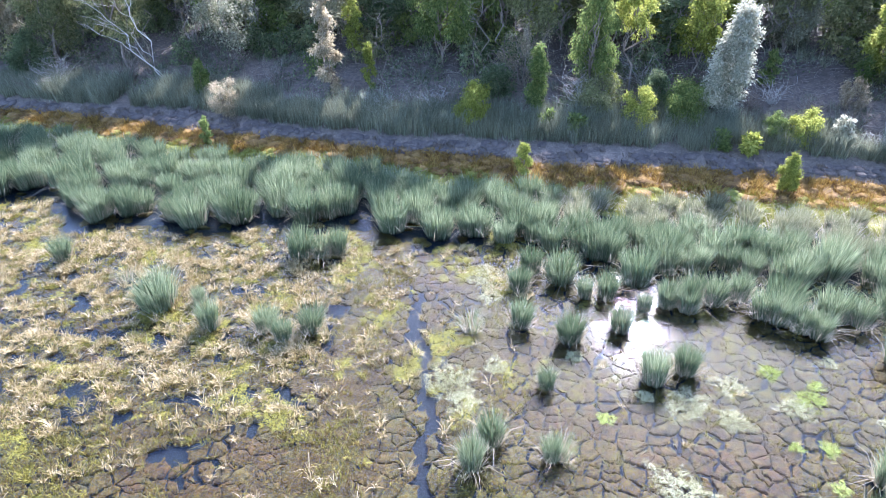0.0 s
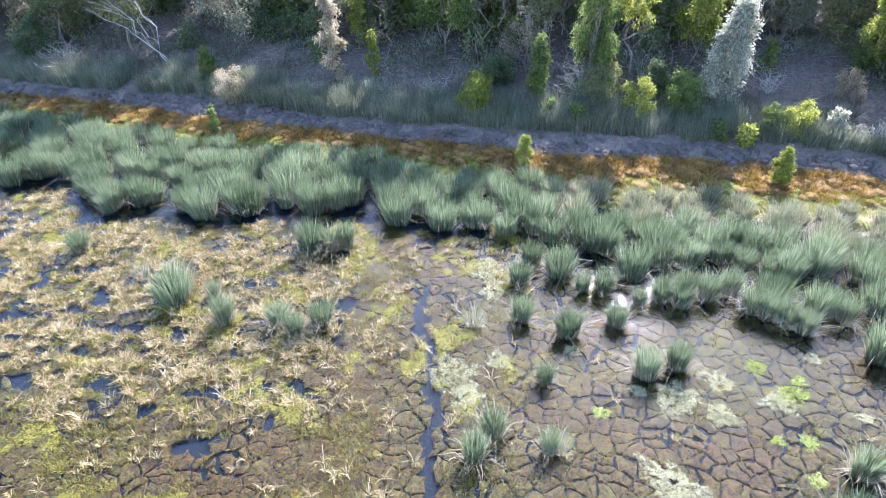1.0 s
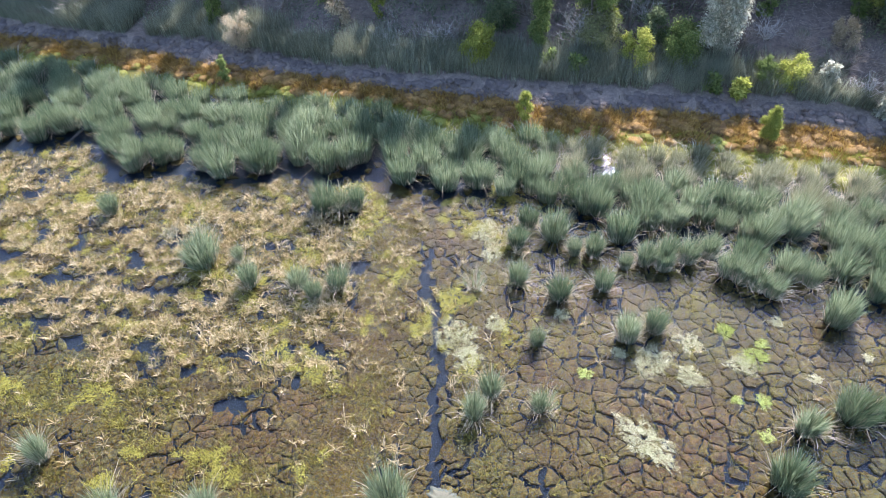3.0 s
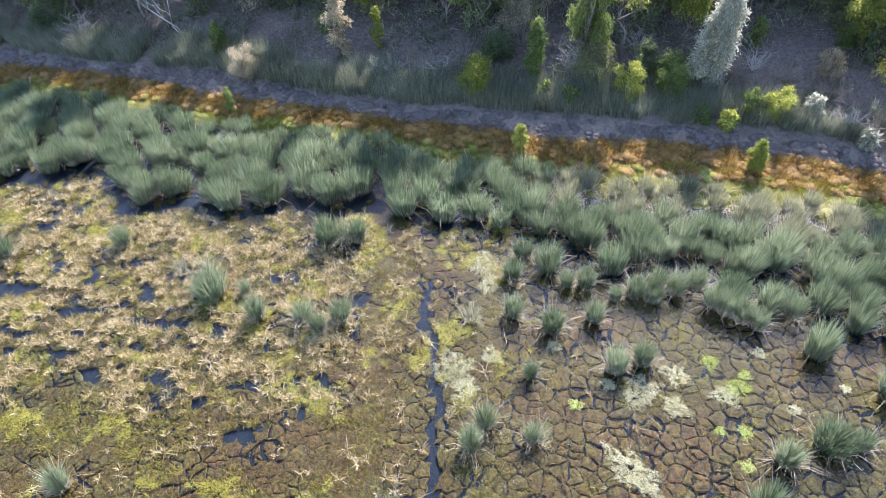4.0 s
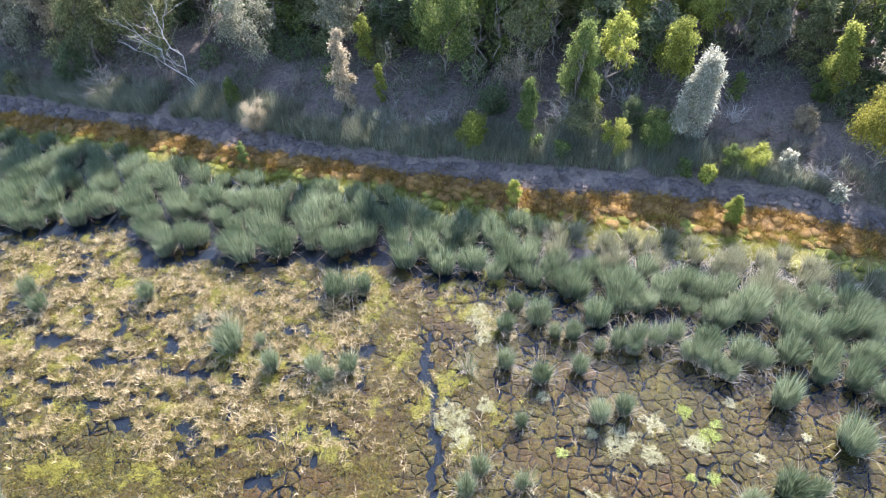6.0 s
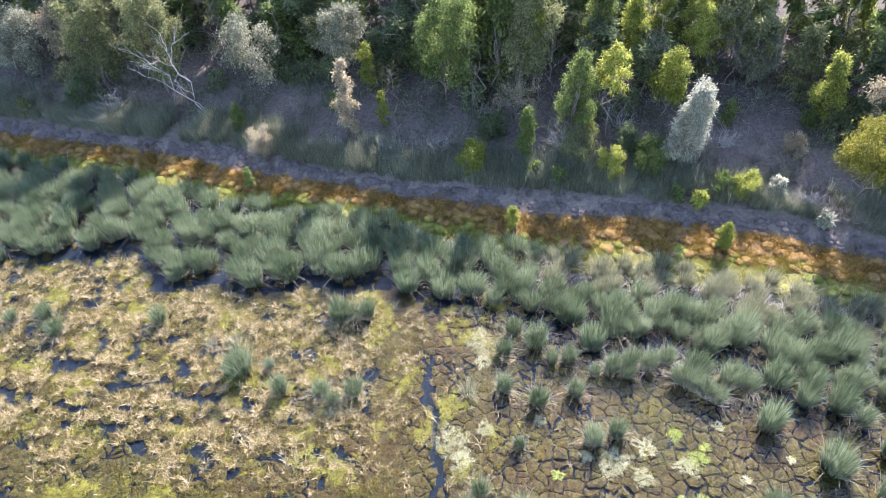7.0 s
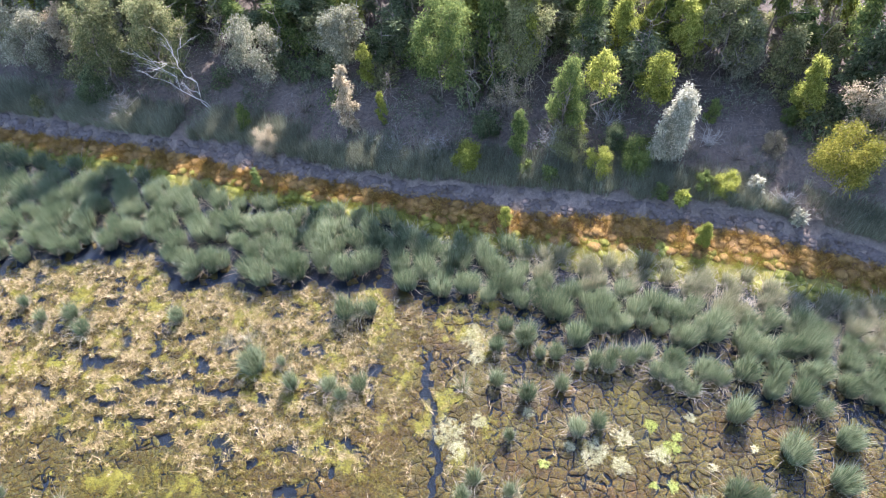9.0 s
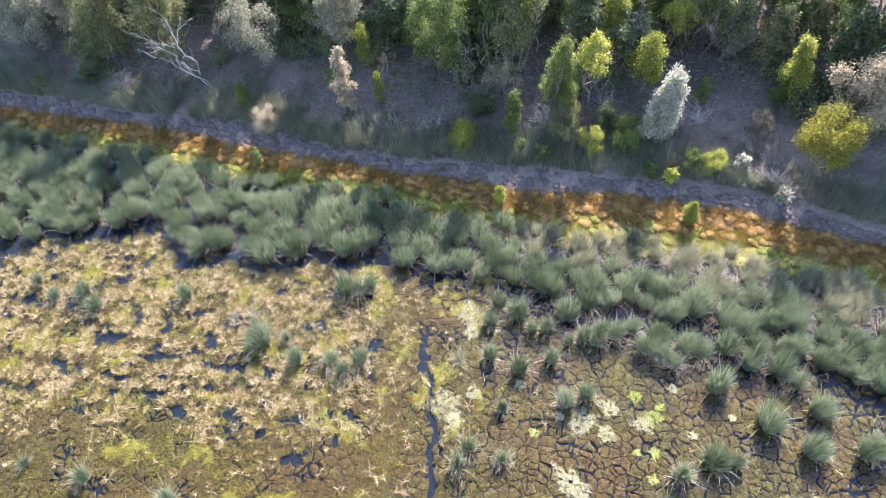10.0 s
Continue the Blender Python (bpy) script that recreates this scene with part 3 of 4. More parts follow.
tree("casuarina", "fine-leaved drooping green casuarina with slim trunks", (4.9, 32.4), 5.3, 2.6, LEAF_GREEN, 113, "cone", 0.25, 90, 36, 0.14, 1.0, lean=(0.2, -0.3), stems=2, group=G1)
tree("eucalyptus", "young eucalyptus with yellowish top and bare trunk", (6.9, 32.3), 5.7, 1.8, LEAF_YELLOW, 114, "round", 0.55, 36, 34, lean=(-0.2, -0.2), group=G1)
tree("shrub", "round yellow shrub at the edge of the bank", (7.0, 29.4), 1.8, 1.5, LEAF_YELLOW, 115, "round", 0.05, 45, 40, 0.11, group=G1, category="shrub")
tree("shrub", "spreading green shrub at the foot of the eucalyptus", (9.1, 29.9), 1.8, 2.4, LEAF_GREEN, 116, "round", 0.05, 60, 40, 0.12, group=G1, category="shrub")
tree("shrub", "low rounded yellow-green shrub in bank grass", (13.9, 28.2), 1.5, 1.4, LEAF_YELLOW, 117, "round", 0.05, 40, 40, 0.11, group=G1, category="shrub")
tree("shrub", "low rounded green shrub in bank grass", (12.8, 28.5), 1.2, 1.2, LEAF_GREEN, 127, "round", 0.05, 36, 40, 0.11, group=G1, category="shrub")
tree("mangrove_sapling", "dense young tree standing on the rusty mudflat", (12.4, 25.0), 1.65, 1.0, LEAF_YELLOW, 118, "column", 0.12, 60, 40, 0.09, group=G1)
tree("shrub", "dark green bush before the dark wood", (-25.4, 34.4), 2.3, 2.2, LEAF_DARK, 119, "round", 0.05, 60, 40, 0.13, group=G1, category="shrub")
tree("eucalyptus", "tall eucalyptus with olive-green drooping crown", (-20.6, 35.6), 6.6, 3.1, LEAF_OLIVE, 120, "round", 0.3, 110, 40, lean=(0.5, -0.3), stems=2, group=G1)
tree("eucalyptus", "tall many-stemmed eucalyptus with olive crown", (-24.6, 35.8), 6.4, 3.4, LEAF_OLIVE, 121, "round", 0.3, 100, 38, lean=(0.4, -0.3), stems=3, group=G1)
tree("eucalyptus", "grey-leaved eucalyptus with a spreading crown", (-31.5, 37.3), 5.2, 3.8, LEAF_GREY, 122, "round", 0.2, 80, 36, lean=(0.7, -0.4), group=G1)
tree("eucalyptus", "small eucalyptus with reddish buff tips", (-28.8, 38.4), 4.0, 2.2, LEAF_BUFF, 123, "round", 0.3, 50, 34, lean=(0.4, -0.3), group=G1)
tree("eucalyptus", "round-headed pale green eucalyptus in the wood", (-9.2, 36.3), 4.9, 2.7, LEAF_GREY, 124, "round", 0.4, 70, 38, lean=(0.2, -0.3), group=G1)
tree("shrub", "small green and orange shrub in the grass", (-14.8, 32.2), 2.0, 1.3, LEAF_GREEN, 125, "column", 0.1, 36, 36, 0.11, group=G1, category="shrub")
tree("shrub", "pale dry flowering shrub at the mud's edge", (-13.1, 30.7), 1.6, 1.8, LEAF_BUFF, 126, "round", 0.05, 40, 34, 0.1, group=G1, category="shrub")
tree("sapling", "thin sapling rooted in rusty mud", (-13.2, 28.2), 1.4, 0.7, LEAF_GREEN, 128, "column", 0.1, 24, 34, 0.09, group=G1)
tree("sapling", "small yellowish sapling rooted in rusty mud", (1.8, 25.8), 1.5, 0.9, LEAF_YELLOW, 129, "column", 0.1, 28, 34, 0.09, group=G1)

tree("eucalyptus", "yellow-green pointed eucalyptus before the wood", (8.2, 37.0), 5.0, 2.3, LEAF_YELLOW, 131, "cone", 0.2, 70, 36, group=G1)
tree("eucalyptus", "slim yellow-green eucalyptus before the wood", (10.0, 38.2), 6.0, 2.0, LEAF_YELLOW, 132, "column", 0.2, 70, 36, group=G1)
tree("eucalyptus", "small yellow-headed eucalyptus before the wood", (11.9, 37.2), 4.8, 2.1, LEAF_YELLOW, 133, "round", 0.4, 60, 36, group=G1)
tree("eucalyptus", "leaning olive eucalyptus with bare lower trunk", (13.6, 37.6), 5.4, 2.4, LEAF_OLIVE, 134, "round", 0.45, 60, 36, lean=(0.3, -0.2), group=G1)
tree("eucalyptus", "low grey-green eucalyptus beside the clearing", (15.7, 36.9), 3.2, 2.6, LEAF_GREY, 135, "round", 0.1, 60, 36, group=G1)
tree("eucalyptus", "tall green eucalyptus before the wood", (6.3, 37.6), 6.2, 2.4, LEAF_GREEN, 136, "cone", 0.2, 80, 36, group=G1)
tree("eucalyptus", "grey eucalyptus with pinkish young leaves", (21.8, 31.0), 5.4, 4.0, LEAF_BUFF, 137, "round", 0.2, 80, 36, lean=(-0.2, -0.3), group=G1)
tree("sapling", "small yellow sapling in the dark wood", (-7.3, 35.2), 3.2, 1.3, LEAF_YELLOW, 138, "column", 0.3, 36, 36, 0.13, group=G1)
tree("sapling", "tiny golden sapling beside the casuarina", (5.9, 31.7), 1.4, 0.8, LEAF_YELLOW, 139, "round", 0.1, 22, 34, 0.1, group=G1)
tree("sapling", "dark green sapling in the littered clearing", (13.6, 33.2), 1.7, 1.0, LEAF_GREEN, 140, "column", 0.05, 30, 36, 0.11, group=G1)
tree("shrub", "pale dry bush catching the sun", (16.9, 31.2), 1.2, 1.3, LEAF_BUFF, 141, "round", 0.05, 34, 30, 0.1, group=G1, category="shrub")
tree("sapling", "small green sapling under the yellow eucalyptus", (17.9, 33.0), 1.3, 0.9, LEAF_GREEN, 142, "round", 0.05, 26, 34, 0.1, group=G1)
tree("shrub", "dark green shrub on the shaded slope", (0.2, 32.0), 1.5, 1.5, LEAF_DARK, 143, "round", 0.05, 40, 36, 0.12, group=G1, category="shrub")
tree("shrub", "dark leafy shrub between slim trunks", (8.0, 31.2), 1.7, 1.6, LEAF_DARK, 144, "round", 0.05, 44, 36, 0.12, group=G1, category="shrub")
tree("shrub", "tangled green shrub below the casuarina", (5.2, 30.6), 1.6, 2.4, LEAF_OLIVE, 145, "round", 0.05, 50, 34, 0.12, group=G1, category="shrub")
for k, (x, y, h, leaf) in enumerate(((2.7, 29.3, 0.8, LEAF_GREEN), (4.2, 28.9, 0.9, LEAF_GREEN), (11.5, 27.6, 0.9, LEAF_YELLOW), (15.5, 28.4, 1.1, LEAF_SILVER), (-29.3, 33.5, 1.3, LEAF_OLIVE), (10.4, 28.1, 0.7, LEAF_GREEN), (17.5, 26.5, 0.9, LEAF_SILVER))):
    tree("broadleaf_weed", "broad-leaved bright weed among the bank grass", (x, y), h, 0.8, leaf, 150 + k, "round", 0.1, 14, 14, 0.24, 0.1, group="weeds on the bank", category="weed")

tree("eucalyptus", "tall olive-green eucalyptus on the shaded slope", (2.2, 35.6), 6.2, 3.0, LEAF_OLIVE, 146, "round", 0.3, 90, 36, group=G1)

# ---- the wood behind ----
WOOD = [tree("eucalyptus", text, (-48 + 4 * k, 62), 7.4, wide, leaf, 200 + k, shape, bare, 48, 19, 0.32, lean=(0, -0.2), group="dense wood")
        for k, (text, leaf, shape, wide, bare) in enumerate((("tall green pointed eucalyptus in the dense wood", LEAF_GREEN, "cone", 2.8, 0.25), ("yellow-green pointed eucalyptus in the dense wood", LEAF_YELLOW, "cone", 2.6, 0.3),
                                                             ("dark green slender eucalyptus in the dense wood", LEAF_DARK, "column", 2.6, 0.3), ("olive pointed eucalyptus in the dense wood", LEAF_OLIVE, "cone", 3.0, 0.25),
                                                             ("green slender eucalyptus in the dense wood", LEAF_GREEN, "column", 2.6, 0.35), ("grey round-headed eucalyptus in the dense wood", LEAF_GREY, "round", 3.2, 0.35),
                                                             ("dark round-headed eucalyptus in the dense wood", LEAF_DARK, "round", 3.2, 0.3), ("olive round-headed eucalyptus in the dense wood", LEAF_OLIVE, "round", 3.0, 0.35)))]
RISE = math.tan(el) / math.cos(az)
# gaps in the wood through which the sun reaches the strip: across the sun's way, from and to
GAPS = ((-29.0, -27.4), (-24.4, -19.6), (-17.0, -13.4), (-4.5, -3.7), (-2.3, -1.5), (-0.7, -0.2), (0.5, 1.1), (4.2, 10.0), (11.4, 12.2))
# trees that stand in the sun: across the sun's way, half-width, place up the slope, height above the pond
SUNLIT = ((3.6, 1.1, 30.6, 2.6), (1.8, 1.2, 33.2, 4.0), (10.4, 1.1, 33.6, 3.4), (12.5, 1.8, 28.0, 2.8), (-15.1, 0.9, 32.5, 2.2), (-21.8, 1.8, 35.4, 3.4), (-10.0, 2.0, 34.0, 4.5),
          (-16.8, 1.6, 36.0, 4.5), (-4.6, 0.7, 31.0, 2.2), (-2.4, 1.0, 32.4, 4.0), (-37.5, 2.0, 37.0, 3.6), (-34.8, 1.2, 36.6, 3.6), (-28.0, 1.5, 35.6, 4.4), (-32.0, 1.7, 35.8, 4.4), (0.0, 3.0, 36.8, 4.6))


def tree_height(x, y, half):
    """How tall a tree may be here if it is not to shade the gaps, and how tall if it is to shade the strip."""
    c = x * math.cos(az) - y * math.sin(az)
    mud, moss = float(np.interp(x - 2.5, DX, DY)), float(np.interp(x - 3, BX, BY))
    most = 0.2 + RISE * (y - moss) + (2.0 if c < -26 or -13.5 < c < -5 else 0.6)
    for lo, hi in GAPS:
        if lo - half < c < hi + half:
            most = min(most, RISE * (y - mud))
    for mid, wide, ty, tz in SUNLIT:
        if abs(c - mid) < 0.8 * wide and y > ty:
            most = min(most, tz + RISE * (y - ty))
    return most - land(x, y)


wr = random.Random(77)
for j in range(6):
    for i in range(30):
        x = -48 + i * 2.7 + wr.uniform(-0.9, 0.9) + (j % 2) * 1.3
        y = line_at(x, DX, DY) + 8.4 + j * 2.2 + wr.uniform(-0.8, 0.8)
        if j == 0 and 11 < x < 18:
            continue
        wide = wr.uniform(0.75, 1.0)
        most = tree_height(x, y, 0.8 * wide)
        tall = min(most, 10.5) * wr.uniform(0.9, 1.0)
        if tall < 2.2:
            continue
        copy_thing(wr.choice(WOOD), pose(x, y, land(x, y) - 0.1, 0, 0, wr.uniform(0, 360)) @ Matrix.Diagonal((wide, wide, tall / 7.4, 1)))
# extra trees, added to keep sun off parts of the slope and strip
for x, y, q, h in ((-16.4, 38.6, 0.8, 4.6), (-17.8, 40.2, 0.9, 5.2), (-9.9, 39.6, 0.7, 7.4), (-3.2, 40.4, 0.8, 9.0), (0.6, 38.6, 0.9, 7.6), (1.8, 40.2, 0.9, 8.4), (-30.0, 40.5, 1.0, 8.0), (-26.5, 40.0, 1.0, 8.0), (-22.6, 39.6, 0.9, 7.4)):
    copy_thing(wr.choice(WOOD), pose(x, y, land(x, y) - 0.1, 0, 0, wr.uniform(0, 360)) @ Matrix.Diagonal((q, q, h / 7.4, 1)))
UNDER = [tree("bush", "dark undergrowth bush beneath the wood", (-40 + 5 * k, 64), 2.0, 2.4, leaf, 260 + k, "round", 0.02, 15, 15, 0.28, group="undergrowth", category="shrub") for k, leaf in enumerate((LEAF_DARK, LEAF_GREEN, LEAF_OLIVE))]
for k in range(420):
    x = wr.uniform(-44, 32)
    d = wr.uniform(4.0, 19)
    if 10 < x < 19 and d < 8.5 or wr.random() > 0.1 + d / 12:
        continue
    y = line_at(x, DX, DY) + d
    s = wr.uniform(0.35, 0.9)
    copy_thing(wr.choice((UNDER[0], UNDER[0], UNDER[1], UNDER[2])), pose(x, y, land(x, y) - 0.05, 0, 0, wr.uniform(0, 360)) @ Matrix.Diagonal((s, s, s, 1)))


def pole(seed, tall):
    """A thin young trunk with a few bare side twigs."""
    r = random.Random(seed)
    root = new("slim_trunk")
    v, f = [], []
    line = limb(r, Vector((0, 0, -0.15)), Vector((r.uniform(-0.5, 0.5), r.uniform(-0.4, 0.4), tall)), 7, 0.04)
    tube(v, f, line, [0.035 * (1 - 0.1 * i) for i in range(8)], 6)
    part("stem", mesh_of("stem", v, f, [BARK], smooth=True), root)
    v, f = [], []
    for k in range(9):
        a = line[r.randint(2, 7)]
        tube(v, f, limb(r, a, a + Vector((r.uniform(-0.8, 0.8), r.uniform(-0.8, 0.8), r.uniform(0.1, 0.9))), 3, 0.08), [0.013, 0.010, 0.007, 0.004], 4)
    tagged(part("twigs", mesh_of("twigs", v, f, [BARK], smooth=True), root), kind="stuff")
    return tagged(root, "thin bare grey-brown trunk standing in the shade", "tree trunk", "slim trunks")


POLES = [pole(400 + k, 3.6 + 0.4 * k) for k in range(4)]
for k, ob in enumerate(POLES):
    ob.location = (-46 + 3 * k, 56, land(-46 + 3 * k, 56))
for k in range(150):
    x, d = wr.uniform(-42, 30), wr.uniform(4.6, 13)
    if 10.5 < x < 19 and d < 9:
        continue
    y = line_at(x, DX, DY) + d
    s = wr.uniform(0.7, 1.2)
    copy_thing(wr.choice(POLES), pose(x, y, land(x, y), wr.gauss(0, 4), wr.gauss(0, 4), wr.uniform(0, 360)) @ Matrix.Diagonal((s, s, s, 1)))


def twig_bush(spot, size, seed, mat, text):
    """A leafless bush: many thin crooked stems from one root."""
    r = random.Random(seed)
    root = new("bare_bush")
    v, f = [], []
    for k in range(26):
        a = Vector((r.gauss(0, 0.08), r.gauss(0, 0.08), -0.05))
        b = Vector((r.gauss(0, 0.5), r.gauss(0, 0.5), r.uniform(0.5, 1.1))) * size
        line = limb(r, a, b, 4, 0.1)
        tube(v, f, line, [0.016, 0.013, 0.010, 0.007, 0.004], 4)
        for q in range(3):
            p = line[r.randint(2, 4)]
            tube(v, f, limb(r, p, p + Vector((r.gauss(0, 0.3), r.gauss(0, 0.3), r.uniform(0, 0.4))) * size, 2, 0.08), [0.008, 0.006, 0.003], 3)
    tagged(part("branching", mesh_of("branching", v, f, [mat], smooth=True), root), kind="stuff")
    root.location = (*spot, land(*spot))
    return tagged(root, text, "bare bush", "bare bushes")


for k, (x, y, q) in enumerate(((-23.5, 33.6, 1.5), (-24.2, 32.9, 1.2), (-1.6, 31.4, 1.5), (-2.4, 30.6, 1.2), (-3.8, 31.2, 1.0), (1.7, 33.2, 2.0), (4.4, 31.0, 1.5), (5.0, 31.9, 1.3), (12.2, 31.0, 1.0), (13.4, 31.6, 1.1),
                               (14.8, 30.6, 1.0), (16.6, 29.6, 1.1), (-5.2, 30.6, 1.0), (-19.6, 34.2, 1.3), (-28.0, 34.0, 1.1), (7.6, 33.0, 1.2), (18.2, 27.0, 1.2), (19.2, 26.4, 1.0), (17.0, 27.6, 1.0), (-11.4, 33.6, 1.0))):
    twig_bush((x, y), q, 430 + k, BARK_PALE if k % 3 == 0 else LITTER, "tangled leafless grey bush on the littered slope")


# ---- grass of the bank ----
gr = random.Random(8)
spots = []
for _ in range(2600):
    x = gr.uniform(-44, 30)
    d = gr.choice((gr.uniform(0.35, 1.9), gr.uniform(0.35, 2.6)))
    y = line_at(x, DX, DY) + d
    if wobble(x, y, 0.3, 21) > 0.36 or (x > 10 and d < 0.75):
        continue
    spots.append((x, y, land(x, y), gr.uniform(0.6, 1.15)))
gg = np.random.default_rng(8)
tagged(new("bank_grass", fast_mesh("bank_grass", blades(gg, 60, 0.3, 1.05, 0.3, 0.015, 0.4, -0.03, spots), BLADE, [GRASS])), "long dull grey-green grass along the bank", "grass", kind="stuff")
spots = []
for _ in range(3600):
    x, d = gr.uniform(-44, 30), gr.uniform(1.5, 12)
    y = line_at(x, DX, DY) + d
    if wobble(x, y, 0.4, 22) > 0.1:
        spots.append((x, y, land(x, y), gr.uniform(0.3, 0.8)))
tagged(new("slope_grass", fast_mesh("slope_grass", blades(gg, 22, 0.3, 0.7, 0.7, 0.016, 0.4, -0.03, spots), BLADE, [GRASS])), "thin dry grass on the littered slope", "grass", kind="stuff")


def sticks(name, text, n, where, long, mat, seed):
    """Fallen twigs: thin three-sided rods lying at all angles."""
    r = random.Random(seed)
    v, f = [], []
    while len(v) < n * 6:
        x, y = where(r)
        L, a, up = long * r.uniform(0.3, 1.3), r.uniform(0, 2 * math.pi), r.uniform(-0.05, 0.35)
        w = 0.006 + 0.008 * L
        ax, ay = math.cos(a) * L, math.sin(a) * L
        z = land(x, y) + 0.02
        i = len(v)
        for q, t in ((0, 1.0), (1, 0.5)):
            cx, cy, cz = x + ax * q, y + ay * q, z + up * L * q
            v += [(cx - math.sin(a) * w * t, cy + math.cos(a) * w * t, cz), (cx + math.sin(a) * w * t, cy - math.cos(a) * w * t, cz), (cx, cy, cz + 1.6 * w * t)]
        f += [(i, i + 1, i + 4, i + 3), (i + 1, i + 2, i + 5, i + 4), (i + 2, i, i + 3, i + 5)]
    return tagged(new(name, mesh_of(name, v, f, [mat])), text, "sticks", kind="stuff")


def slope_spot(r):
    x = r.uniform(-42, 30)
    return x, line_at(x, DX, DY) + r.uniform(1.0, 12)


sticks("fallen_twigs", "grey fallen twigs and bark on the slope", 9000, slope_spot, 0.55, LITTER, 91)


cover_spots = []
cr = random.Random(93)
while len(cover_spots) < 1500:
    x, d = cr.uniform(-42, 30), cr.uniform(1.2, 11)
    y = line_at(x, DX, DY) + d
    if wobble(x, y, 0.45, 24) + 0.5 * wobble(x, y, 1.6, 25) > (0.3 if 10 < x < 19 else 0.02):
        cover_spots.append((x, y, land(x, y) + 0.12))
for name, mat, lo, hi, text in (("ground_cover", LEAF_DARK, 0, 700, "low dark green ground cover on the slope"), ("grey_ground_cover", GRASS, 700, 1150, "low grey-green ground cover on the slope"),
                                ("dry_ground_cover", LITTER, 1150, 1500, "low dead brown stems on the slope")):
    cg = np.random.default_rng(lo + 5)
    at = np.array(cover_spots[lo:hi])
    tagged(new(name, fast_mesh(name, leaf_quads(cg, at, cg.uniform(0.25, 0.6, len(at)) * 1.0, 34, 0.13, -0.3), LEAF, [mat])), text, "undergrowth", kind="stuff")
lg = np.random.default_rng(92)
lx = lg.uniform(-42, 30, 26000)
ly = np.interp(lx, DX, DY) + lg.uniform(0.2, 12, 26000)
lz = np.array([land(a, b) for a, b in zip(lx, ly)]) + 0.015
lt, le = lg.uniform(0, 2 * math.pi, 26000), lg.uniform(0.03, 0.085, 26000)
lp = np.stack([lx, ly, lz], 1)
lw = np.stack([np.cos(lt) * le, np.sin(lt) * le, lg.uniform(-0.3, 0.3, 26000) * le], 1)
ls = np.stack([-np.sin(lt) * le, np.cos(lt) * le, lg.uniform(-0.3, 0.3, 26000) * le], 1) * 0.3
tagged(new("leaf_litter", fast_mesh("leaf_litter", np.stack([lp - lw, lp + ls, lp + lw, lp - ls], 1), LEAF, [LITTER])), "fallen dry leaves and bark strips on the slope", "leaf litter", kind="stuff")


def strip_tufts(name, text, mat, n, lo, hi, blades_each, tall, spread, seed, freq, cut):
    """Low cushions on the shore between two bands."""
    r = random.Random(seed)
    spots = []
    while len(spots) < n:
        x = r.uniform(-40, 28)
        u = r.uniform(lo, hi)
        b, c, d = (line_at(x, px, py) for px, py in ((BX, BY), (CX, CY), (DX, DY)))
        y = b + (u - 1) * (c - b) if u < 2 else c + (u - 2) * (d - c)
        if wobble(x, y, freq, seed) > cut:
            spots.append((x, y, land(x, y), r.uniform(0.6, 1.4)))
    v = blades(np.random.default_rng(seed), blades_each, spread, tall, 0.8, 0.018, 0.4, -0.03, spots)
    return tagged(new(name, fast_mesh(name, v, BLADE, [mat])), text, "marsh plants", kind="stuff")


def humps(name, text, category, mat, n, lo, hi, size, seed, cut):
    """Small rounded lumps pressed into the shore."""
    r = random.Random(seed)
    v, f = [], []
    count = 0
    while count < n:
        x, u = r.uniform(-36, 27), r.uniform(lo, hi)
        b, c, d = (line_at(x, px, py) for px, py in ((BX, BY), (CX, CY), (DX, DY)))
        y = b + (u - 1) * (c - b) if u < 2 else c + (u - 2) * (d - c)
        if wobble(x, y, 1.1, seed) < cut:
            continue
        count += 1
        R, z, i = size * r.uniform(0.5, 1.4), land(x, y), len(v)
        for lev, (rr, hh) in enumerate(((1.0, -0.1), (0.86, 0.18), (0.5, 0.34))):
            for k in range(7):
                a = 2 * math.pi * (k + 0.5 * lev) / 7
                q = R * rr * r.uniform(0.85, 1.15)
                v.append((x + q * math.cos(a), y + q * math.sin(a), z + R * hh * r.uniform(0.8, 1.2)))
        v.append((x, y, z + R * 0.38))
        for lev in range(2):
            for k in range(7):
                f.append((i + lev * 7 + k, i + lev * 7 + (k + 1) % 7, i + lev * 7 + 7 + (k + 1) % 7, i + lev * 7 + 7 + k))
        f += [(i + 14 + k, i + 14 + (k + 1) % 7, i + 21) for k in range(7)]
    return tagged(new(name, mesh_of(name, v, f, [mat], smooth=True)), text, category, kind="stuff")


humps("rusty_humps", "rounded rust-brown cushions of marsh plants", "marsh plants", RUST_HUMP, 800, 1.4, 2.05, 0.26, 74, -0.2)
humps("mossy_humps", "yellow-green mossy cushions at the water's edge", "marsh plants", MOSS_HUMP, 500, 0.9, 1.55, 0.24, 75, -0.05)
humps("mud_clods", "dark clods and root lumps on grey mud", "mud clods", CLOD, 1900, 2.0, 3.1, 0.17, 76, -0.05)
strip_tufts("rusty_cushions", "rust-orange cushions of low marsh plants", RUST, 3900, 1.4, 2.1, 18, 0.2, 0.2, 71, 0.9, -0.25)
strip_tufts("yellow_moss", "bright yellow-green moss at the water's edge", MOSS, 2800, 0.85, 1.62, 18, 0.14, 0.2, 72, 0.6, 0.0)
strip_tufts("mud_stubble", "dull brown stubble on bare grey mud", LITTER, 900, 2.1, 3.0, 14, 0.14, 0.14, 73, 1.4, 0.15)


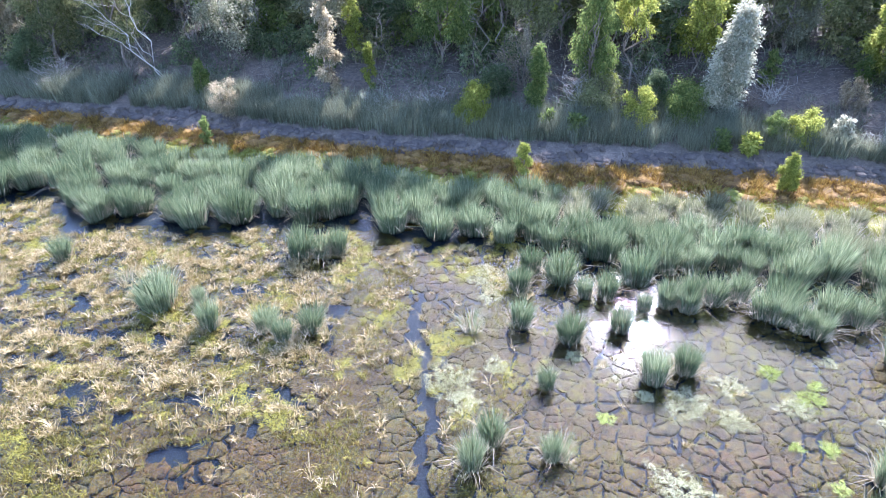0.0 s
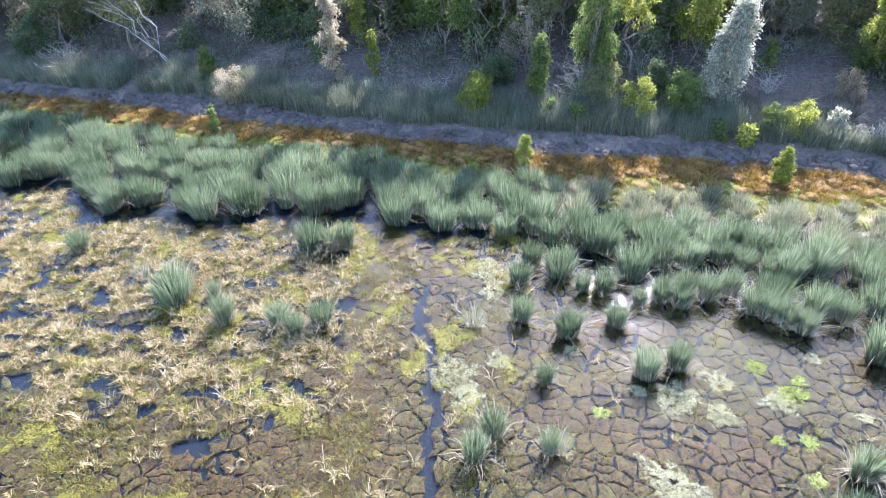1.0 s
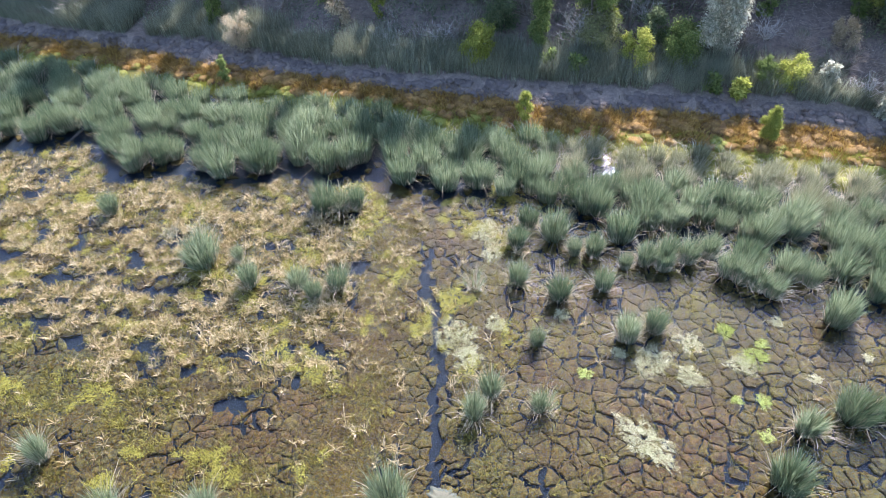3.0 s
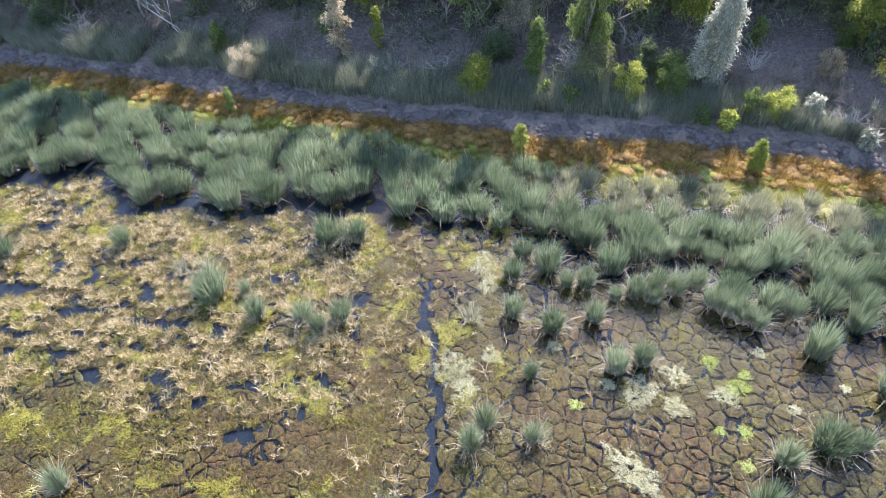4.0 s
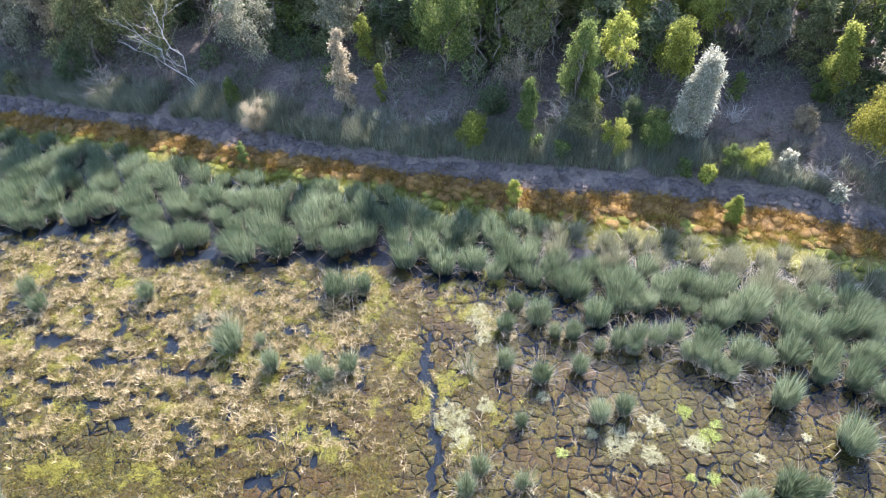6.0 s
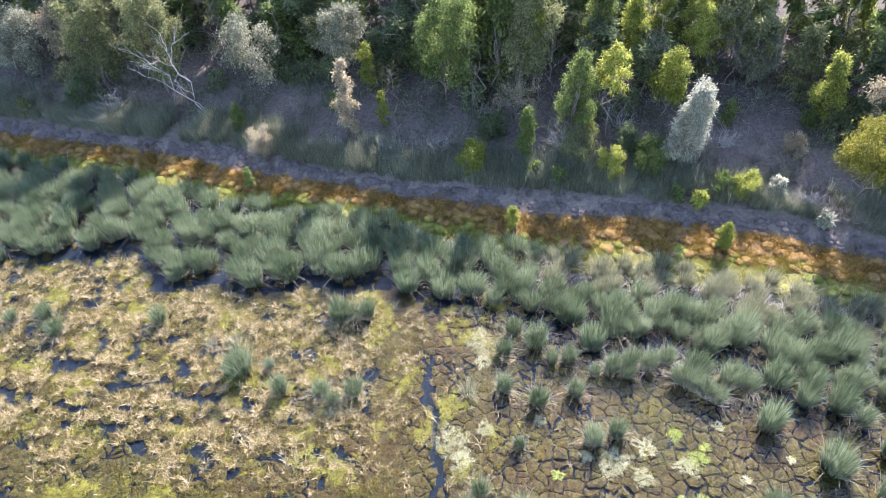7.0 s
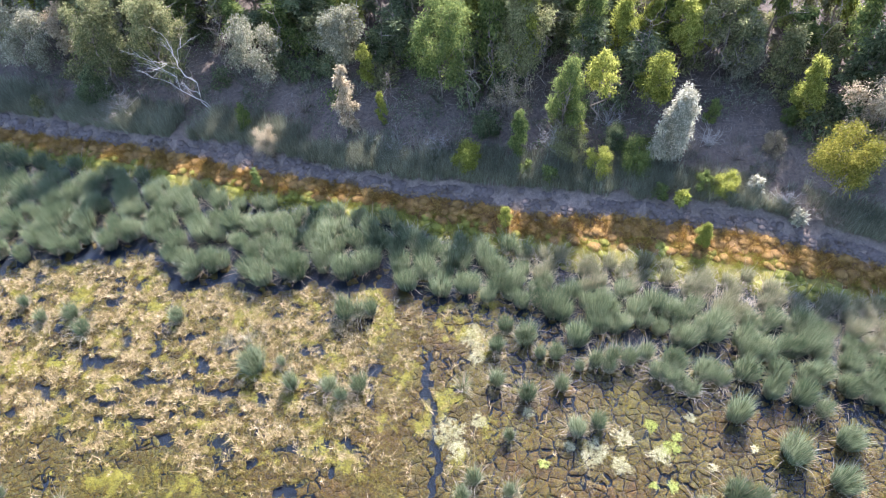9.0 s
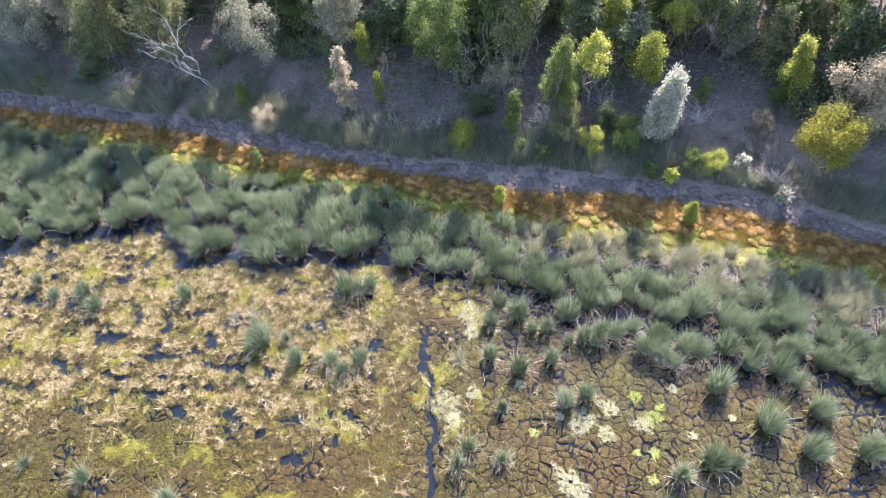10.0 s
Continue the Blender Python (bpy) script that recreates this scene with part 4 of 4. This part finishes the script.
# ---- plan of the pond ----
def channel_x(y):
    """The line of the narrow channel that runs through the mat."""
    return float(np.interp(y, (4, 6.5, 9, 11.5, 13.5, 15.2, 16.4, 17.6), (-0.2, -0.35, -0.6, -0.75, -0.95, -1.35, -1.85, -1.6))) + 0.3 * wobble(0, y, 0.8, 6)


POOLS = ((-15.6, 14.9, 0.9, 0.16), (-15.0, 13.75, 0.9, 0.14), (-13.2, 15.15, 0.8, 0.16), (-17.6, 13.7, 0.8, 0.16), (-17.0, 14.3, 0.7, 0.14), (-10.5, 11.9, 0.6, 0.3), (-4.8, 12.5, 0.6, 0.35),
         (-4.1, 14.6, 0.5, 0.4), (-4.0, 16.2, 0.7, 0.3), (-11.2, 14.6, 0.6, 0.3), (-12.4, 14.5, 0.9, 0.12), (-18.6, 15.9, 1.0, 0.2), (-9.4, 14.3, 0.4, 0.25), (-7.2, 10.2, 0.5, 0.25), (-3.1, 13.4, 0.35, 0.5))


def pool(x, y, swell=1.0):
    """Small open pools in the weed, drawn out along the shore."""
    wx, wy = x + 0.5 * wobble(x, y, 1.3, 2), y + 0.22 * wobble(x, y, 1.6, 4)
    return any(((wx - px) / (rx * swell)) ** 2 + ((wy - py) / (ry * swell)) ** 2 < 1 for px, py, rx, ry in POOLS)


def shore_water(x, y):
    """The strip of open water in front of the rushes."""
    u = band_at(x, y)
    return x < 0.5 and u > -0.2 + 0.25 * wobble(x, y, 0.9, 44)


def clumping(x, y):
    """Above nought where weed stands, below it where dark water lies between."""
    return wobble(x * 0.8, y * 1.25, 1.1, 5) + 0.75 * wobble(x, y, 2.9, 6)


def straw_share(x, y):
    """1 in the straw-covered part of the pond, 0 outside."""
    edge = -3.0 - 0.4 * max(0.0, 14 - y) + 2.2 * wobble(x, y, 0.35, 15)
    low = float(np.interp(x, (-22, -18, -15, -12, -8, -4), (11.6, 11.9, 11.7, 10.6, 11.0, 12.3)))
    return 1 / (1 + math.exp((x - edge) * 1.4)) / (1 + math.exp(-(y - low + 1.6 * wobble(x, y, 0.4, 16)) * 2.2))


# ---- cracked algae mat ----
def clip_cell(poly, px, py, nx_, ny_):
    out = []
    for k in range(len(poly)):
        a, b = poly[k], poly[(k + 1) % len(poly)]
        da, db = (a[0] - px) * nx_ + (a[1] - py) * ny_, (b[0] - px) * nx_ + (b[1] - py) * ny_
        if da <= 0:
            out.append(a)
        if da * db < 0:
            t = da / (da - db)
            out.append((a[0] + t * (b[0] - a[0]), a[1] + t * (b[1] - a[1])))
    return out


mr = random.Random(3)


def sites(x0, x1, step, key):
    """Uneven seed points for the plates of the mat."""
    return {(key, i, j): (x0 + (i + mr.uniform(-0.25, 1.25)) * step, 4.6 + (j + mr.uniform(-0.25, 1.25)) * step)
            for i in range(int((x1 - x0) / step)) for j in range(int(19.5 / step)) if mr.random() > 0.14}


grid = {**sites(-29.5, -3.1, 0.34, 0), **sites(-3.0, 23.5, 0.43, 1)}



def plate(key, i, j):
    cx, cy = grid[(key, i, j)]
    shore = 0.085 * max(0.0, 1 + band_at(cx, cy) / 0.8) if cx > -4 else 0.0
    poly = [(cx - 1, cy - 1), (cx + 1, cy - 1), (cx + 1, cy + 1), (cx - 1, cy + 1)]
    for a in range(-2, 3):
        for b in range(-2, 3):
            q = grid.get((key, i + a, j + b))
            if q is None or (a == 0 and b == 0):
                continue
            dx, dy = q[0] - cx, q[1] - cy
            L = math.hypot(dx, dy)
            gap = (0.024 if cx > 1.5 else 0.014 if cx > -2.5 else 0.008) + 0.12 * max(0.0, wobble((cx + q[0]) / 2, (cy + q[1]) / 2, 0.9, 5)) + shore
            k = 0.5 - gap / max(L, 0.2)
            poly = clip_cell(poly, cx + dx * k, cy + dy * k, dx / L, dy / L)
            if len(poly) < 3:
                return None
    off = cx - channel_x(cy)
    if cy < 17.4 and abs(off) < 1.0:
        side = math.copysign(1.0, off)
        for e in (-0.25, 0.0, 0.25):
            poly = clip_cell(poly, channel_x(cy + e) + 0.085 * side, cy + e, -side, -side * (channel_x(cy + e - 0.1) - channel_x(cy + e + 0.1)) / -0.2)
            if len(poly) < 3:
                return None
    ring = []
    for k in range(len(poly)):
        a, b = poly[k], poly[(k + 1) % len(poly)]
        n = max(1, int(math.hypot(b[0] - a[0], b[1] - a[1]) / 0.12))
        for s in range(n):
            x, y = a[0] + (b[0] - a[0]) * s / n, a[1] + (b[1] - a[1]) * s / n
            ring.append((x + 0.13 * wobble(x, y, 3.1, 1) + 0.06 * wobble(x, y, 9, 3), y + 0.13 * wobble(x, y, 3.1, 2) + 0.06 * wobble(x, y, 9, 4)))
    return ring


def plate_mesh(cx, cy, ring, top, ox=0.0, oy=0.0):
    """A low cushion: soft edge, lumpy top."""
    n = len(ring)
    v = [(x - ox, y - oy, -0.15) for x, y in ring] + [(x - ox, y - oy, top - 0.018) for x, y in ring]
    for q, lift in ((0.88, 0.0), (0.45, 0.004)):
        for x, y in ring:
            a, b = cx + (x - cx) * q, cy + (y - cy) * q
            v.append((a - ox, b - oy, top + lift + 0.022 * wobble(a, b, 7, 8)))
    v.append((cx - ox, cy - oy, top + 0.015))
    f = []
    for r in range(3):
        for k in range(n):
            f.append((r * n + k, r * n + (k + 1) % n, (r + 1) * n + (k + 1) % n, (r + 1) * n + k))
    f += [(3 * n + k, 3 * n + (k + 1) % n, 4 * n) for k in range(n)]
    return v, f


mat_bed = tagged(new("algae_bed"), "cracked olive-brown algae mat under shallow water", "algae mat", kind="structure")
pv, pf, singles, PLATES = [], [], 0, []
for (key, i, j), (cx, cy) in grid.items():
    if band_at(cx, cy) > 0.3 or cx > 24:
        continue
    if pool(cx, cy, 1.15) or (shore_water(cx, cy) and mr.random() < 0.7) or (cx < -2.6 and clumping(cx, cy) < -0.38 and straw_share(cx, cy) > 0.4):
        continue
    rim = min(cy - 4.6, cx + 29.5, 23.5 - cx)
    if rim < 2.5 and mr.random() > rim / 2.5:
        continue
    ring = plate(key, i, j)
    if not ring or len(ring) < 4:
        continue
    top = -0.065 + 0.025 * mr.random() + 0.015 * wobble(cx, cy, 0.5, 13)
    PLATES.append((cx, cy, ring, top))
    if singles < 300 and 3.0 < cx < 13.5 and 7.8 < cy < 14:
        v, f = plate_mesh(cx, cy, ring, top, cx, cy)
        ob = part("mat_plate", mesh_of("mat_plate", v, f, [MAT], smooth=True), mat_bed)
        ob.location = (cx, cy, 0)
        singles += 1
    else:
        v, f = plate_mesh(cx, cy, ring, top)
        n = len(pv)
        pv += v
        pf += [tuple(n + k for k in q) for q in f]
tagged(part("mat_rest", mesh_of("mat_rest", pv, pf, [MAT], smooth=True), mat_bed), kind="stuff")


# ---- pond plants ----
def tuft_field(name, text, category, mat, count, seed, keep, n, tall, lean, width, spread, z=-0.02):
    r = random.Random(seed)
    spots = []
    while len(spots) < count:
        x, y = r.uniform(-30, 22), r.uniform(5, 23)
        if band_at(x, y) > 0.02 or r.random() > keep(x, y):
            continue
        spots.append((x, y, z, r.uniform(0.55, 1.35)))
    v = blades(np.random.default_rng(seed), n, spread, tall, lean, width, 0.4, -0.03, spots)
    return tagged(new(name, fast_mesh(name, v, BLADE, [mat])), text, category, kind="stuff")


def left_patch(x, y):
    if pool(x, y) or shore_water(x, y):
        return 0.0
    return straw_share(x, y) * (1.0 if clumping(x, y) > 0.08 else 0.05 if clumping(x, y) > -0.15 else 0.0)


def star_patch(x, y):
    """Single stars of dead weed, thinning away from the straw."""
    if pool(x, y) or shore_water(x, y) or abs(x - channel_x(y)) < 0.25:
        return 0.0
    side = (1.0 if y > 11 else 0.45) / (1 + math.exp((x - 0.5) * 0.8))
    return (0.05 + 0.6 * side) * (1.0 if wobble(x, y, 0.8, 18) + 0.5 * wobble(x, y, 2.4, 19) > 0.12 else 0.03)


def weed_patch(x, y):
    if pool(x, y) or shore_water(x, y) or abs(x - channel_x(y)) < 0.25:
        return 0.0
    w = wobble(x, y, 0.45, 12) + 0.6 * wobble(x, y, 1.5, 14)
    side = 1 / (1 + math.exp((x - 1.0) * 0.5))
    return max(0.7 * left_patch(x, y), (0.1 + 0.5 * side) * (1 if w > 0.16 else 0.04))


tuft_field("straw_tufts", "sprawling straw-coloured dead water plants", "water plants", STRAW, 3300, 41, left_patch, 20, 0.155, 1.5, 0.017, 0.06, 0.0)
tuft_field("straw_litter", "scattered stars of dead straw-coloured weed", "water plants", STRAW, 650, 43, star_patch, 20, 0.185, 1.5, 0.016, 0.05, 0.0)
tuft_field("olive_tufts", "olive-yellow water weed tufts", "water plants", OLIVE, 6400, 42, weed_patch, 14, 0.15, 1.2, 0.014, 0.10, -0.04)


def fronds(g, x, y, z, lo, hi, tilt=0.35):
    """Small narrow fronds, lying nearly flat at the given places."""
    n = len(x)
    t, e = g.uniform(0, 2 * math.pi, n), g.uniform(lo, hi, n)
    p = np.stack([x, y, z], 1)
    w = np.stack([np.cos(t) * e, np.sin(t) * e, g.uniform(-tilt, tilt, n) * e], 1)
    s = np.stack([-np.sin(t) * e, np.cos(t) * e, g.uniform(-tilt, tilt, n) * e], 1) * g.uniform(0.18, 0.4, (n, 1))
    return np.stack([p - w, p + s, p + w, p - s], 1)


def frond_field(name, text, mat, n, seed, keep, lo, hi, low, high, box=(-30, 22, 5, 23), back=0.25, spread=0.07):
    """Countless small fronds in clusters, where keep allows."""
    r, g = random.Random(seed), np.random.default_rng(seed)
    spots = []
    while len(spots) < n // 6:
        x, y = r.uniform(box[0], box[1]), r.uniform(box[2], box[3])
        if r.random() < keep(x, y) and band_at(x, y) < back:
            spots.append((x, y))
    at = np.repeat(np.array(spots), 6, 0) + g.normal(0, spread, (len(spots) * 6, 2))
    v = fronds(g, at[:, 0], at[:, 1], g.uniform(low, high, len(at)), lo, hi)
    return tagged(new(name, fast_mesh(name, v, LEAF, [mat])), text, "water plants", kind="stuff")


def blooms(x, y):
    w = wobble(x, y, 0.55, 33) + 0.7 * wobble(x, y, 1.9, 34) + 0.25 * wobble(x, y, 6, 35)
    if w < (0.32 if y > 11.5 else 0.52) or pool(x, y) or shore_water(x, y) or (y < 17.4 and abs(x - channel_x(y)) < 0.22):
        return 0.0
    return 1.0 if x < 1.5 else 0.1


def scum(x, y):
    return max(0.0, 0.1 + 1.4 * wobble(x, y, 0.7, 33) + 1.2 * wobble(x, y, 2.6, 34))


frond_field("floating_weed", "yellow-green floating weed fronds", BLOOM, 90000, 82, blooms, 0.018, 0.045, -0.008, 0.03)
frond_field("water_scum", "pale scum and fronds afloat before the rushes", ALGAE, 4500, 84, scum, 0.01, 0.035, 0.004, 0.03, (0, 20, 9, 21), 0.7)

# weed growing on the plates of the mat
fg = np.random.default_rng(85)
for name, text, mat, share, lo, hi, left, right in (("sunken_weed", "brown-olive sunken weed fronds on the mat", SUNKEN, 260, 0.025, 0.07, 1.0, 0.7),
                                                   ("mat_fronds", "olive fronds over the cracked mat", OLIVE, 130, 0.012, 0.04, 0.8, 1.0)):
    px, py, pz = [], [], []
    for cx, cy, ring, top in PLATES:
        a = np.array(ring)
        size = float(np.ptp(a[:, 0]) * np.ptp(a[:, 1]))
        k = int(share * size * (left if cx < 0 else right) * max(0.1, 0.8 + 1.3 * wobble(cx, cy, 1.4, 52)))
        e = a[fg.integers(0, len(a), k)]
        q = np.sqrt(fg.random((k, 1))) * 1.07
        e = (cx, cy) + (e - (cx, cy)) * q
        px.append(e[:, 0]), py.append(e[:, 1]), pz.append(np.full(k, top) + fg.uniform(0.0, 0.035, k))
    v = fronds(fg, np.concatenate(px), np.concatenate(py), np.concatenate(pz), lo, hi)
    tagged(new(name, fast_mesh(name, v, LEAF, [mat])), text, "water plants", kind="stuff")


# ---- floating algae ----
def algae_patch(x, y, r, seed, mat, text, stretch=1.0, turn=0.0):
    """A ragged raft of tiny floating fronds."""
    g = np.random.default_rng(seed)
    root = tagged(new("floating_algae"), text, "algae", "algae rafts")
    root.matrix_world = pose(x, y, 0, 0, 0, turn)
    n, rim = 44, []
    for k in range(n):
        a = 2 * math.pi * k / n
        R = 0.66 * r * (1 + 0.7 * wobble(math.cos(a) + seed, math.sin(a), 1.3, seed) + 0.5 * wobble(math.cos(a), math.sin(a) + seed, 4.0, seed))
        rim.append((R * stretch * math.cos(a), R * math.sin(a)))
    k = int(5200 * r * r * stretch) + 120
    a, q = g.uniform(0, n, k), np.sqrt(g.random(k)) * g.uniform(0.85, 1.3, k)
    b, t = a.astype(int), (a % 1)[:, None]
    rim = np.array(rim)
    rim = rim[b] * (1 - t) + rim[(b + 1) % n] * t
    e = np.stack([rim[:, 0] * q, rim[:, 1] * q], 1)
    e = e[[0.85 + 1.5 * wobble(b[0] + x, b[1] + y, 4.5, 2) > h for b, h in zip(e, g.random(k))]]
    k, q = len(e), np.minimum(1.3, np.hypot(e[:, 0] / stretch, e[:, 1]) / (0.66 * r))
    tagged(part("fronds", fast_mesh("fronds", fronds(g, e[:, 0], e[:, 1], g.uniform(0.006, 0.06, k) * (1.25 - 0.6 * q), 0.013, 0.034, 0.9), LEAF, [mat]), root), kind="stuff")
    return root


PADS = [(-0.3, 13.3, 0.95, 1.0, 0), (0.2, 12.6, 0.6, 1.0, 0), (8.9, 14.4, 0.45, 1, 0), (10.7, 14.9, 0.32, 1, 0), (9.2, 13.0, 0.55, 1.2, 20), (10.0, 13.9, 0.3, 1, 0),
        (9.65, 13.3, 0.5, 1.3, 10), (9.6, 11.6, 0.36, 1, 0), (8.75, 11.6, 0.25, 1, 0), (4.05, 12.2, 0.33, 1, 0), (7.6, 13.7, 0.6, 1, 0), (7.4, 12.4, 0.6, 1, 0),
        (6.3, 12.9, 0.7, 1.3, 40), (5.8, 9.9, 0.75, 1.9, -50), (0.5, 18.6, 0.6, 1.6, 70), (0.75, 17.5, 0.5, 1.5, 70), (3.3, 14.6, 0.4, 1, 0), (5.2, 13.1, 0.35, 1, 0),
        (1.0, 14.0, 0.5, 1, 0), (11.4, 12.6, 0.28, 1, 0), (9.4, 10.4, 0.3, 1, 0), (15.2, 9.6, 0.7, 1.4, 0), (16.4, 9.9, 0.4, 1, 0), (13.3, 13.6, 0.25, 1, 0)]
for k, (x, y, r, st, tn) in enumerate(PADS):
    if k in (2, 5, 6, 7, 8, 9, 20):
        algae_patch(x, y, r, 300 + k, BLOOM_BRIGHT, "raft of bright yellow-green floating algae", st, tn)
    else:
        algae_patch(x, y, r, 300 + k, ALGAE, "raft of pale bleached floating algae", st, tn)


def silt_patch(x, y, r, seed):
    """A smooth pale silt shoal with a ragged rim."""
    v = [(0, 0, 0.012)]
    n = 120
    for q, z in ((0.5, 0.01), (0.85, 0.0), (1.15, -0.05)):
        for k in range(n):
            a = 2 * math.pi * k / n
            R = r * q * (1 + 0.6 * wobble(math.cos(a), math.sin(a), 1.6, seed) + 0.25 * wobble(math.cos(a), math.sin(a), 6, seed))
            v.append((R * math.cos(a), 0.7 * R * math.sin(a), z))
    f = [(0, 1 + k, 1 + (k + 1) % n) for k in range(n)]
    f += [(1 + b + k, 1 + b + n + k, 1 + b + n + (k + 1) % n, 1 + b + (k + 1) % n) for b in (0, n) for k in range(n)]
    ob = new("silt_shoal", mesh_of("silt_shoal", v, f, [SILT], smooth=True))
    ob.location = (x, y, 0)
    return tagged(ob, "smooth pale grey-green silt shoal in the pond", "silt")


silt_patch(-0.2, 7.45, 0.5, 5)
